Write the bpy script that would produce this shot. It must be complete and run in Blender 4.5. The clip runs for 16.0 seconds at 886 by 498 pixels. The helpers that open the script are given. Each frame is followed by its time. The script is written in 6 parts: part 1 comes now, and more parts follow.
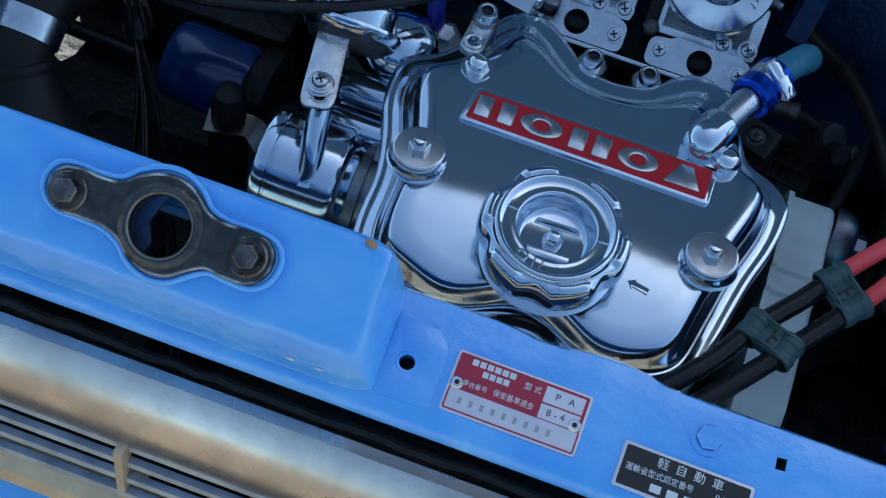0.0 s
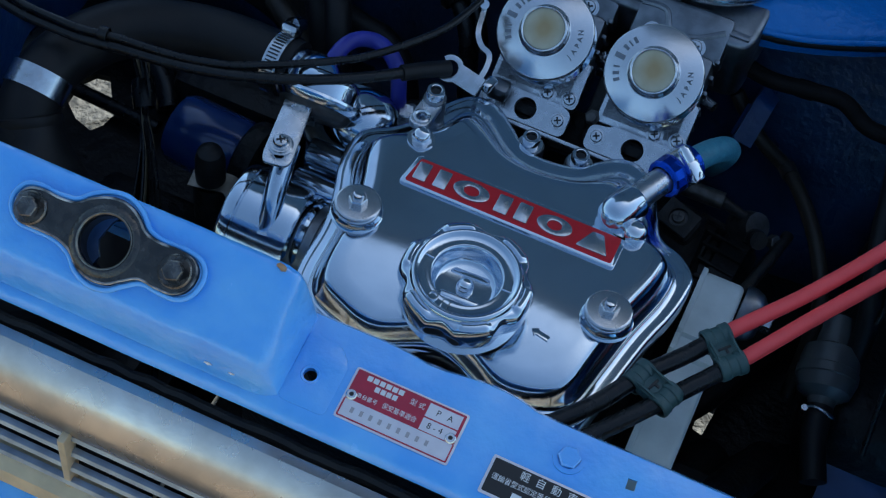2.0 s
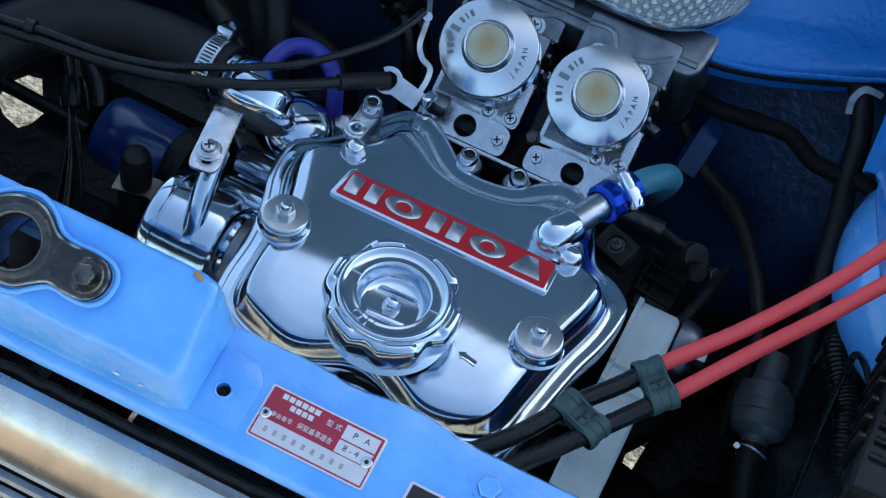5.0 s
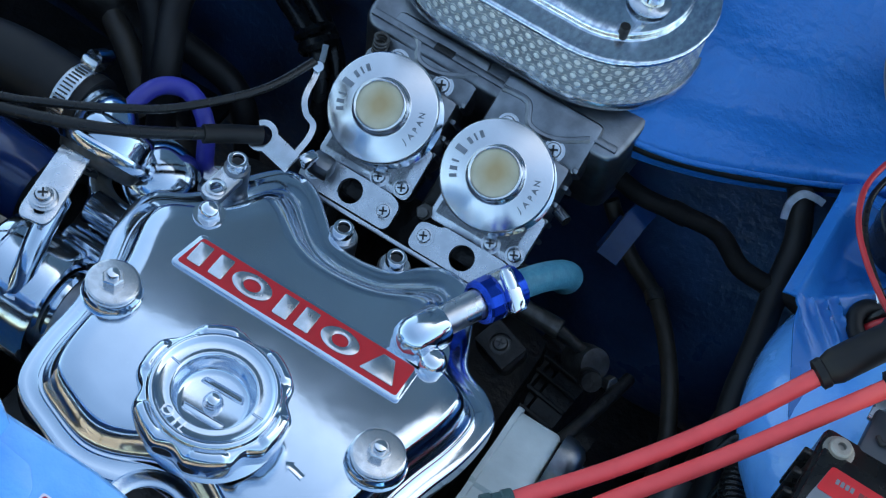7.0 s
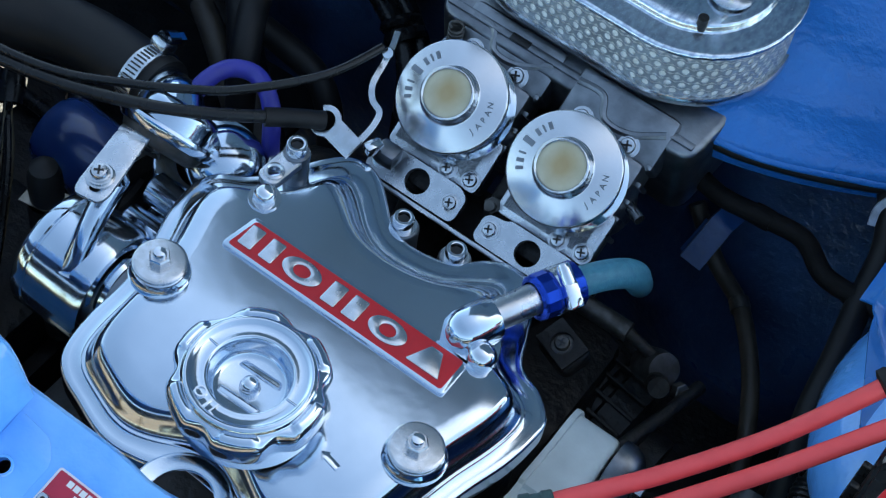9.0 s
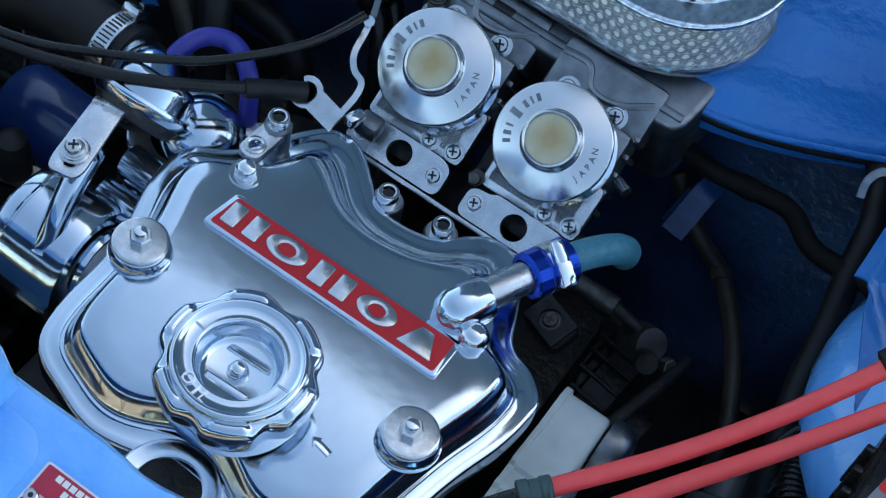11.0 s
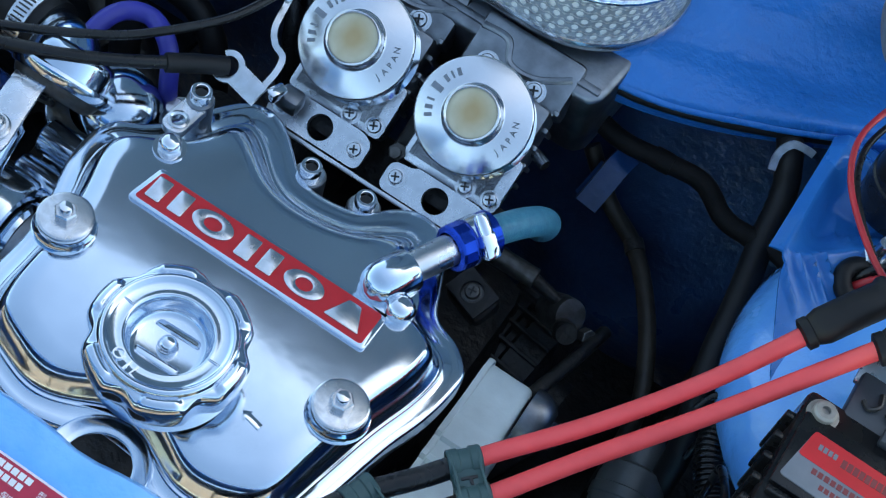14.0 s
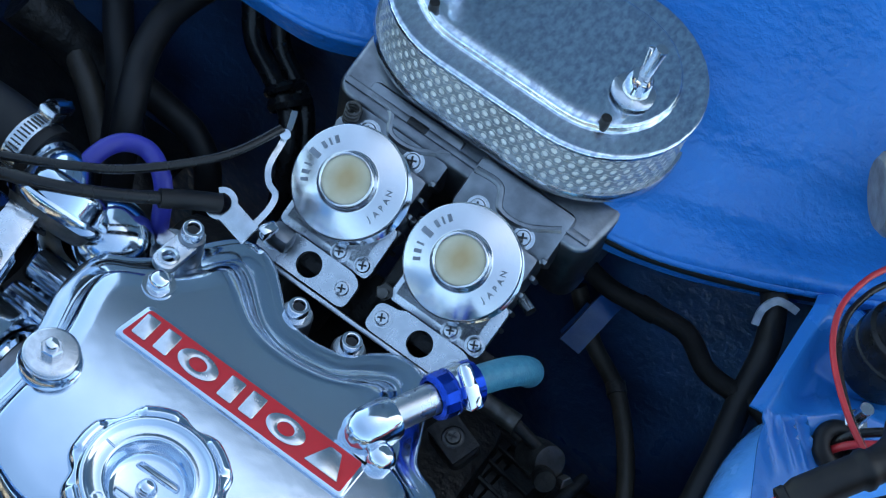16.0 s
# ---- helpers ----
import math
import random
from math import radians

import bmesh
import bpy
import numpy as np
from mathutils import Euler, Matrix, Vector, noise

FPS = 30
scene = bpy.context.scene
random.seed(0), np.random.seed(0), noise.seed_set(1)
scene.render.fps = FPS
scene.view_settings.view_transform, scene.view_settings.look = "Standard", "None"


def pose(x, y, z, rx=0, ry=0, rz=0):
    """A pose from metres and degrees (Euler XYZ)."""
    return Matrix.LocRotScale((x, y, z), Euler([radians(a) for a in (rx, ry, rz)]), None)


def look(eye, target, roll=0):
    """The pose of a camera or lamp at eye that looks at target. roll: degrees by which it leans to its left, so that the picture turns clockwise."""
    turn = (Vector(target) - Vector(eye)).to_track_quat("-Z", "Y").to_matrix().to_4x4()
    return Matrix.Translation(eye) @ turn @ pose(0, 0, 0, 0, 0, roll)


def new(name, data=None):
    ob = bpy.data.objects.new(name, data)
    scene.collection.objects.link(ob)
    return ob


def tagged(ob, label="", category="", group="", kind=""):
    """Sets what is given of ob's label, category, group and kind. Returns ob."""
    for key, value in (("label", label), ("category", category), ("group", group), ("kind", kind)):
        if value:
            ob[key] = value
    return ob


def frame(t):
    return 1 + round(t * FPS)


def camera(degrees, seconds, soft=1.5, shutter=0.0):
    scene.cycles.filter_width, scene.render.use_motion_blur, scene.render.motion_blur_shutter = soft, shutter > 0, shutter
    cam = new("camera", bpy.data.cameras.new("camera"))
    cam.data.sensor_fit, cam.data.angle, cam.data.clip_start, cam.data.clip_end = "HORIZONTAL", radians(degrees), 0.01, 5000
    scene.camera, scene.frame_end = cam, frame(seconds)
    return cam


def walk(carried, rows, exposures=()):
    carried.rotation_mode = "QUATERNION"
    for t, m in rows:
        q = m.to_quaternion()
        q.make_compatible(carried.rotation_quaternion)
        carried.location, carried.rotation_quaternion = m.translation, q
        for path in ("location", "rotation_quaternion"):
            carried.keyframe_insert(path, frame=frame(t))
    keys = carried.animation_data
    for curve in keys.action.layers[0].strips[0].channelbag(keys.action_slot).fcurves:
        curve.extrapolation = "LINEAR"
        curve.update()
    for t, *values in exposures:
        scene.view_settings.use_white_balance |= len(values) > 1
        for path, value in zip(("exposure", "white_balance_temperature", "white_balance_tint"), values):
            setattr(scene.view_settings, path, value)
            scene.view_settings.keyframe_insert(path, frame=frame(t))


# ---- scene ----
cam = camera(30.0, 16.0, soft=1.2)
PATH = [
    (0, (0.0078, -0.5113, 0.7011), (-0.0487, -0.0919, 0.0222), 13.08),
    (0.5, (0.0165, -0.4740, 0.6920), (-0.0277, -0.0711, 0.0023), 15.67),
    (1, (0.0249, -0.4793, 0.7212), (0.0049, -0.0646, 0.0374), 19.51),
    (1.5, (0.0981, -0.5583, 0.7569), (-0.0064, -0.1311, 0.0887), 10.98),
    (2, (0.1378, -0.5728, 0.7739), (0.0018, -0.1214, 0.1275), 8.99),
    (2.2, (0.1480, -0.5690, 0.7750), (0.0068, -0.1236, 0.1502), 8.40),
    (2.5, (0.1564, -0.5605, 0.7746), (0.0164, -0.0969, 0.1378), 8.96),
    (3, (0.1476, -0.5742, 0.7749), (0.0231, -0.0981, 0.1441), 10.77),
    (3.2, (0.1437, -0.5800, 0.7715), (0.0248, -0.1071, 0.1373), 12.44),
    (5.3, (0.1431, -0.5351, 0.7438), (0.0258, -0.0673, 0.1055), 14.39),
    (5.5, (0.1344, -0.5122, 0.7404), (0.0169, -0.0463, 0.1008), 16.03),
    (6, (0.1299, -0.4700, 0.7296), (0.0131, -0.0077, 0.0873), 17.28),
    (6.5, (0.1613, -0.4378, 0.7246), (0.0523, 0.0299, 0.0848), 19.67),
    (7, (0.1847, -0.4017, 0.7093), (0.0524, 0.0507, 0.0629), 17.76),
    (7.5, (0.2089, -0.3950, 0.7015), (0.0512, 0.0450, 0.0523), 15.28),
    (8, (0.2128, -0.3836, 0.6984), (0.0284, 0.0388, 0.0445), 12.94),
    (8.5, (0.2155, -0.3697, 0.6984), (0.0198, 0.0470, 0.0441), 12.55),
    (9, (0.2351, -0.3668, 0.6874), (0.0296, 0.0485, 0.0353), 11.66),
    (9.2, (0.2423, -0.3650, 0.6873), (0.0340, 0.0470, 0.0339), 11.62),
    (11.3, (0.1873, -0.3618, 0.6690), (0.0350, 0.0593, 0.0060), 16.41),
    (11.5, (0.1833, -0.3641, 0.6646), (0.0344, 0.0621, 0.0041), 16.63),
    (12, (0.1794, -0.3648, 0.6607), (0.0345, 0.0562, -0.0040), 16.56),
    (12.5, (0.1788, -0.3638, 0.6638), (0.0361, 0.0611, 0.0012), 16.49),
    (13, (0.1785, -0.3613, 0.6747), (0.0404, 0.0675, 0.0137), 15.60),
    (13.5, (0.1888, -0.3800, 0.6859), (0.0918, 0.0724, 0.0333), 20.15),
    (14, (0.1796, -0.3767, 0.6777), (0.0719, 0.0626, 0.0178), 21.44),
    (14.5, (0.1804, -0.3761, 0.6805), (0.0946, 0.0517, 0.0100), 23.23),
    (15, (0.1724, -0.3750, 0.6931), (0.0727, 0.0651, 0.0326), 22.91),
    (15.5, (0.1620, -0.3654, 0.7052), (0.0415, 0.0954, 0.0625), 22.06),
    (16, (0.1600, -0.3568, 0.7020), (0.0380, 0.1092, 0.0633), 23.23),
]
walk(cam, [(t, look(eye, target, roll)) for t, eye, target, roll in PATH],
     exposures=[(0.0, 0.92, 6150, 0), (0.6, 0.74, 6150, 0), (1.1, 0.68, 6150, 0), (2.0, 0.78, 6200, 0), (3.2, 0.88, 6300, 0), (5.3, 1.58, 6800, 0), (6.5, 1.72, 7100, 0), (7.2, 1.86, 7200, 0), (9.2, 1.74, 7300, 0), (11.3, 1.64, 7300, 0), (12.5, 1.67, 7300, 0), (13.3, 1.82, 7300, 0), (14.5, 2.02, 7300, 0), (16.0, 2.08, 7000, 0)])

# ---- daylight ----
SUN_ELEVATION, SUN_AZIMUTH = radians(48), radians(20)
world = bpy.data.worlds.new("sky")
scene.world = world
world.use_nodes = True
wn = world.node_tree.nodes
sky = wn.new("ShaderNodeTexSky")
sky.sky_type, sky.sun_disc = "NISHITA", False
sky.sun_elevation, sky.sun_rotation = SUN_ELEVATION, SUN_AZIMUTH
world.node_tree.links.new(sky.outputs[0], wn["Background"].inputs[0])
wn["Background"].inputs[1].default_value = 0.12
sun = new("sun", bpy.data.lights.new("sun", "SUN"))
sun.data.energy, sun.data.angle, sun.data.color = 3.5, radians(0.5), (1.0, 0.94, 0.85)
# azimuth: clockwise from +y, seen from above
sun.matrix_world = look((0.9 * math.sin(SUN_AZIMUTH), 0.9 * math.cos(SUN_AZIMUTH), 0.9 * math.tan(SUN_ELEVATION)), (0, 0, 0))


# ---- materials ----
def material(name, colour, rough=0.5, metal=0.0, colour2=None, scale=60.0, bump=0.0, bump_scale=200.0,
             coat=0.0, rough_var=0.0, stretch=None, spec=0.5, random_tint=0.0):
    """A surface with a two-scale mottling of colour and gloss, and fine relief."""
    m = bpy.data.materials.new(name)
    m.use_nodes = True
    n, l = m.node_tree.nodes, m.node_tree.links
    b = n["Principled BSDF"]
    b.inputs["Base Color"].default_value = (*colour, 1)
    b.inputs["Roughness"].default_value = rough
    b.inputs["Metallic"].default_value = metal
    b.inputs["Coat Weight"].default_value = coat
    b.inputs["Coat Roughness"].default_value = 0.08
    b.inputs["Specular IOR Level"].default_value = spec
    co = n.new("ShaderNodeTexCoord")
    mp = n.new("ShaderNodeMapping")
    l.new(co.outputs["Object"], mp.inputs[0])
    if stretch:
        mp.inputs["Scale"].default_value = stretch
    big = n.new("ShaderNodeTexNoise")
    big.inputs["Scale"].default_value, big.inputs["Detail"].default_value = scale, 8.0
    l.new(mp.outputs[0], big.inputs["Vector"])
    if colour2:
        ramp = n.new("ShaderNodeValToRGB")
        ramp.color_ramp.elements[0].position, ramp.color_ramp.elements[1].position = 0.35, 0.68
        ramp.color_ramp.elements[0].color, ramp.color_ramp.elements[1].color = (*colour, 1), (*colour2, 1)
        l.new(big.outputs[0], ramp.inputs[0])
        l.new(ramp.outputs[0], b.inputs["Base Color"])
    fine = n.new("ShaderNodeTexNoise")
    fine.inputs["Scale"].default_value, fine.inputs["Detail"].default_value = bump_scale, 5.0
    l.new(mp.outputs[0], fine.inputs["Vector"])
    if rough_var:
        mr = n.new("ShaderNodeMapRange")
        mr.inputs["To Min"].default_value, mr.inputs["To Max"].default_value = max(0.0, rough - rough_var), rough + rough_var
        l.new(big.outputs[0], mr.inputs[0])
        l.new(mr.outputs[0], b.inputs["Roughness"])
    if bump:
        bp = n.new("ShaderNodeBump")
        bp.inputs["Strength"].default_value, bp.inputs["Distance"].default_value = 1.0, bump
        l.new(fine.outputs[0], bp.inputs["Height"])
        l.new(bp.outputs[0], b.inputs["Normal"])
        l.new(bp.outputs[0], b.inputs["Coat Normal"])
    return m


POLISHED = material("polished_aluminium", (0.61, 0.70, 0.80), 0.125, 1.0, (0.55, 0.64, 0.74), 38, 0.00004, 120, rough_var=0.05)
CHROME = material("chrome", (0.74, 0.78, 0.83), 0.11, 1.0, (0.66, 0.70, 0.75), 120, 0.00001, 300, rough_var=0.04)
CAST = material("cast_aluminium", (0.28, 0.30, 0.325), 0.38, 1.0, (0.16, 0.172, 0.19), 70, 0.00010, 700, rough_var=0.12)
BRUSHED = material("brushed_aluminium", (0.68, 0.71, 0.75), 0.28, 1.0, (0.56, 0.59, 0.63), 120, 0.00004, 900, rough_var=0.1)
ZINC = material("zinc_plated_steel", (0.66, 0.69, 0.73), 0.24, 1.0, (0.54, 0.56, 0.58), 200, 0.00003, 900, rough_var=0.1)
BLUE = material("blue_body_paint", (0.105, 0.400, 0.95), 0.24, 0.0, (0.165, 0.490, 0.98), 34, 0.0026, 38, coat=1.0, rough_var=0.08)
# one body paint: cowl and tower top get darker copies for their shade
BLUE_ROUGH_SHADED = material("rough_blue_paint_shade_tone", (0.012, 0.145, 0.46), 0.30, 0.0, (0.018, 0.180, 0.54), 14, 0.0022, 130, coat=0.2, spec=0.35, rough_var=0.1)
BLUE_CREASED_SHADED = material("creased_blue_paint_shade_tone", (0.018, 0.165, 0.50), 0.26, 0.0, (0.026, 0.20, 0.58), 20, 0.0008, 60, coat=0.25, rough_var=0.08)
# body blue darkened for the shade inside the bay, dirt mottled over it
BLUE_SHADED_DIRTY = material("shade_toned_dirty_blue", (0.020, 0.095, 0.30), 0.36, 0.0, (0.006, 0.022, 0.060), 13, 0.0014, 70, coat=0.4, rough_var=0.15)
# bulkhead blue, mottled, with the shade of the closed-in wall in its colour
BULKHEAD_SHADED_BLUE = material("bulkhead_blue_shade_tone", (0.034, 0.082, 0.19), 0.32, 0.0, (0.010, 0.018, 0.040), 15, 0.0020, 120, coat=0.4, rough_var=0.14)
TAPED = material("cloth_tape", (0.006, 0.006, 0.006), 0.6, 0.0, (0.010, 0.009, 0.009), 80, 0.0003, 260, spec=0.12)
CLIP_STEEL = material("worn_plated_strip", (0.50, 0.56, 0.62), 0.40, 0.5, (0.30, 0.34, 0.38), 160, 0.0003, 500, rough_var=0.12)
BLACK_PAINT = material("black_painted_steel", (0.010, 0.010, 0.010), 0.22, 0.0, (0.034, 0.032, 0.030), 150, 0.0007, 240, rough_var=0.14, spec=0.7)
RUBBER = material("black_rubber", (0.007, 0.007, 0.008), 0.50, 0.0, (0.013, 0.012, 0.012), 60, 0.0001, 300, rough_var=0.12, spec=0.3)
PLASTIC = material("black_plastic", (0.007, 0.007, 0.008), 0.27, 0.0, (0.012, 0.012, 0.012), 80, 0.0001, 500, rough_var=0.1, spec=0.35)
GRIME = material("oily_black_metal", (0.006, 0.006, 0.007), 0.42, 0.0, (0.019, 0.017, 0.015), 60, 0.0016, 140, rough_var=0.15, spec=0.3)
RED = material("red_enamel", (0.62, 0.012, 0.022), 0.32, 0.0, (0.54, 0.010, 0.018), 90, 0.00003, 600, coat=0.3)
RED_CABLE = material("red_silicone_cable", (0.90, 0.085, 0.088), 0.42, 0.0, (0.82, 0.072, 0.075), 60, 0.0001, 300, rough_var=0.08)
WHITE = material("white_print", (0.78, 0.78, 0.78), 0.45, 0.0, (0.70, 0.70, 0.71), 90)
BLACK_INK = material("black_print", (0.012, 0.012, 0.013), 0.4)
GREEN = material("dark_green_plastic", (0.036, 0.078, 0.078), 0.42, 0.0, (0.046, 0.094, 0.092), 90, 0.0001, 400)
BELT_COVER = material("pale_grey_plastic", (0.67, 0.75, 0.75), 0.45, 0.0, (0.50, 0.57, 0.57), 30, 0.0003, 150, rough_var=0.1)
NYLON = material("yellowed_nylon", (0.46, 0.41, 0.27), 0.30, 0.0, (0.62, 0.57, 0.42), 55, 0.0001, 200)
BLUE_HOSE = material("blue_silicone_hose", (0.026, 0.030, 0.27), 0.4, 0.0, (0.034, 0.036, 0.32), 60, 0.0001, 300)
TEAL_HOSE = material("teal_braided_hose", (0.05, 0.20, 0.28), 0.42, 0.0, (0.07, 0.26, 0.34), 240, 0.0004, 900)
BLUE_ANOD = material("blue_anodised_aluminium", (0.01, 0.06, 0.42), 0.2, 0.9, (0.012, 0.07, 0.5), 150)
DARK_BLUE = material("dark_blue_enamel", (0.012, 0.038, 0.16), 0.22, 0.0, (0.018, 0.055, 0.21), 40, 0.0002, 80, coat=0.5)
HOOD_UNDER = material("bonnet_underside", (0.052, 0.112, 0.195), 0.45, 0.0, (0.066, 0.138, 0.235), 6, 0.002, 30)
GRILLE_CHROME = material("dulled_chrome", (0.60, 0.57, 0.55), 0.28, 1.0, (0.40, 0.38, 0.37), 30, 0.00008, 300, rough_var=0.14)
GRILLE_BAR = material("sand_coloured_metal", (0.66, 0.52, 0.33), 0.42, 0.3, (0.56, 0.44, 0.28), 80, 0.00005, 300)
MOTOR_GREY = material("weathered_zinc_casting", (0.36, 0.34, 0.31), 0.5, 0.5, (0.22, 0.20, 0.18), 90, 0.0004, 300, rough_var=0.1)
SATIN_CAP = material("spun_aluminium", (0.63, 0.66, 0.70), 0.21, 1.0, (0.60, 0.61, 0.64), 50, 0.00002, 600, rough_var=0.06)
PERFORATED = material("perforated_aluminium", (0.47, 0.51, 0.55), 0.38, 0.5, (0.37, 0.41, 0.45), 60, 0.00004, 700, rough_var=0.08)
ELEMENT = material("pale_gauze", (0.90, 0.91, 0.90), 0.7, 0.0, (0.80, 0.81, 0.80), 300, 0.0003, 1500)
LID = material("weathered_chrome", (0.80, 0.91, 1.0), 0.21, 1.0, (0.40, 0.49, 0.62), 230, 0.00012, 150, rough_var=0.12, stretch=(1.6, 0.9, 1.0))
# rubbed black, its pale flecks painted in as glints
WORN_GLINT = material("rubbed_edge_glints", (0.03, 0.03, 0.03), 0.22, 0.6, (0.55, 0.54, 0.53), 110, 0.0002, 500, rough_var=0.1)
BLACK_BOLT = material("worn_black_bolt", (0.07, 0.068, 0.066), 0.27, 0.8, (0.22, 0.21, 0.20), 160, 0.0002, 600, rough_var=0.12)
PLATE_SILVER = material("printed_aluminium", (0.76, 0.73, 0.77), 0.34, 0.2, (0.70, 0.66, 0.71), 120, 0.00002, 500)
PLATE_RED = material("red_print", (0.46, 0.020, 0.055), 0.42, 0.0, (0.38, 0.018, 0.048), 120)
STAMP = material("stamped_figures", (0.42, 0.39, 0.40), 0.4, 0.3)
RUST_CHIP = material("rusty_primer", (0.36, 0.16, 0.06), 0.7, 0.0, (0.5, 0.30, 0.16), 300)
ZINC_DULL = material("dull_plating", (0.30, 0.28, 0.24), 0.35, 1.0, (0.2, 0.18, 0.15), 140, 0.0002, 500)
WIRE_BROWN = material("brown_wire", (0.10, 0.075, 0.04), 0.5, 0.0, (0.14, 0.11, 0.06), 60)
LABEL_GREY = material("grey_label", (0.20, 0.22, 0.25), 0.35, 0.2, (0.16, 0.18, 0.21), 60)
LABEL_DARK = material("dark_red_print", (0.20, 0.03, 0.035), 0.4)
GREY_PLASTIC = material("dark_grey_plastic", (0.045, 0.050, 0.058), 0.40, 0.0, (0.06, 0.065, 0.075), 60, 0.0001, 400)
WIRE_RED = material("red_wire", (0.50, 0.02, 0.03), 0.4, 0.0, (0.42, 0.02, 0.025), 80)
FILTER_GREY = material("cloudy_plastic", (0.10, 0.105, 0.105), 0.35, 0.0, (0.065, 0.07, 0.07), 40, 0.0002, 200)
CAST_DARK = material("tarnished_metal", (0.12, 0.115, 0.11), 0.45, 0.8, (0.06, 0.055, 0.05), 140, 0.0003, 500, rough_var=0.15)
PIPE_BROWN = material("dirty_brown_pipe", (0.030, 0.024, 0.018), 0.5, 0.1, (0.055, 0.045, 0.034), 50, 0.0006, 160, rough_var=0.12)
SLAT = material("weathered_grille_slat", (0.34, 0.37, 0.42), 0.34, 0.8, (0.22, 0.24, 0.28), 60, 0.0001, 300, rough_var=0.12)
GRAVEL = material("pale_gravel", (0.085, 0.082, 0.078), 0.85, 0.0, (0.22, 0.21, 0.195), 70, 0.012, 110, rough_var=0.08)
GROUND = material("dusty_ground", (0.27, 0.20, 0.135), 0.85, 0.0, (0.40, 0.30, 0.21), 90, 0.004, 260, rough_var=0.08)


def stained_centre(m, colour, r0, r1):
    """Tints the middle of a round part, out to r1 from its axis."""
    n, l = m.node_tree.nodes, m.node_tree.links
    b = n["Principled BSDF"]
    co, flat, dist = n.new("ShaderNodeTexCoord"), n.new("ShaderNodeVectorMath"), n.new("ShaderNodeVectorMath")
    flat.operation, dist.operation = "MULTIPLY", "LENGTH"
    flat.inputs[1].default_value = (1.0, 0.8, 0.0)
    span, mix = n.new("ShaderNodeMapRange"), n.new("ShaderNodeMixRGB")
    span.inputs["From Min"].default_value, span.inputs["From Max"].default_value = r0, r1
    span.inputs["To Min"].default_value, span.inputs["To Max"].default_value = 0.75, 0.0
    l.new(co.outputs["Object"], flat.inputs[0])
    l.new(flat.outputs[0], dist.inputs[0])
    l.new(dist.outputs["Value"], span.inputs[0])
    l.new(span.outputs[0], mix.inputs[0])
    l.new(b.inputs["Base Color"].links[0].from_socket, mix.inputs[1])
    mix.inputs[2].default_value = (*colour, 1)
    l.new(mix.outputs[0], b.inputs["Base Color"])


stained_centre(NYLON, (0.42, 0.27, 0.10), 0.003, 0.0105)


# ---- building helpers ----
def thing(name, label, category, group="", at=(0, 0, 0), rot=(0, 0, 0), m=None):
    ob = new(name)
    ob.empty_display_size = 0.02
    ob.matrix_world = m if m is not None else pose(*at, *rot)
    return tagged(ob, label, category, group)


def part(name, bm, mat, parent=None, label="", m=None, angle=38, smooth=True, kind=""):
    me = bpy.data.meshes.new(name)
    if m is not None:
        bm.transform(m)
    bm.normal_update()
    bm.to_mesh(me)
    bm.free()
    me.materials.append(mat)
    if smooth:
        for p in me.polygons:
            p.use_smooth = True
        me.set_sharp_from_angle(angle=radians(angle))
    ob = new(name, me)
    if parent is not None:
        ob.parent = parent
    return tagged(ob, label, kind=kind)


def twin(ob, m, parent=None):
    """Another object on the same mesh, at m under the same parent."""
    o = bpy.data.objects.new(ob.name, ob.data)
    scene.collection.objects.link(o)
    o.parent = parent if parent is not None else ob.parent
    o.matrix_basis = m
    return o


def join(*bms):
    out = bms[0]
    for b in bms[1:]:
        me = bpy.data.meshes.new("tmp")
        b.to_mesh(me)
        b.free()
        out.from_mesh(me)
        bpy.data.meshes.remove(me)
    return out


def moved(bm, m):
    bm.transform(m)
    return bm


def lathe(profile, n=40, wobble=None):
    """Turns (radius, z) pairs about z. wobble(angle) scales the radius."""
    bm = bmesh.new()
    rings = []
    for r, z in profile:
        if r <= 1e-6:
            rings.append([bm.verts.new((0, 0, z))])
        else:
            ring = []
            for k in range(n):
                a = 2 * math.pi * k / n
                q = r * (wobble(a, r) if wobble else 1)
                ring.append(bm.verts.new((q * math.cos(a), q * math.sin(a), z)))
            rings.append(ring)
    for a, b in zip(rings, rings[1:]):
        for k in range(n):
            j = (k + 1) % n
            if len(a) == 1 and len(b) > 1:
                bm.faces.new((a[0], b[j], b[k]))
            elif len(b) == 1 and len(a) > 1:
                bm.faces.new((a[k], a[j], b[0]))
            elif len(a) > 1:
                bm.faces.new((a[k], a[j], b[j], b[k]))
    bmesh.ops.recalc_face_normals(bm, faces=bm.faces)
    return bm


def prism(outline, z0, z1, bevel=0.0, seg=2):
    """A flat piece with the outline (x, y), from z0 to z1, its edges eased."""
    bm = bmesh.new()
    lo = [bm.verts.new((x, y, z0)) for x, y in outline]
    hi = [bm.verts.new((x, y, z1)) for x, y in outline]
    bm.faces.new(lo[::-1])
    top = bm.faces.new(hi)
    for k in range(len(lo)):
        j = (k + 1) % len(lo)
        bm.faces.new((lo[k], lo[j], hi[j], hi[k]))
    bmesh.ops.recalc_face_normals(bm, faces=bm.faces)
    if bevel:
        bmesh.ops.bevel(bm, geom=list(top.edges), offset=bevel, segments=seg, profile=0.5, affect="EDGES")
    return bm


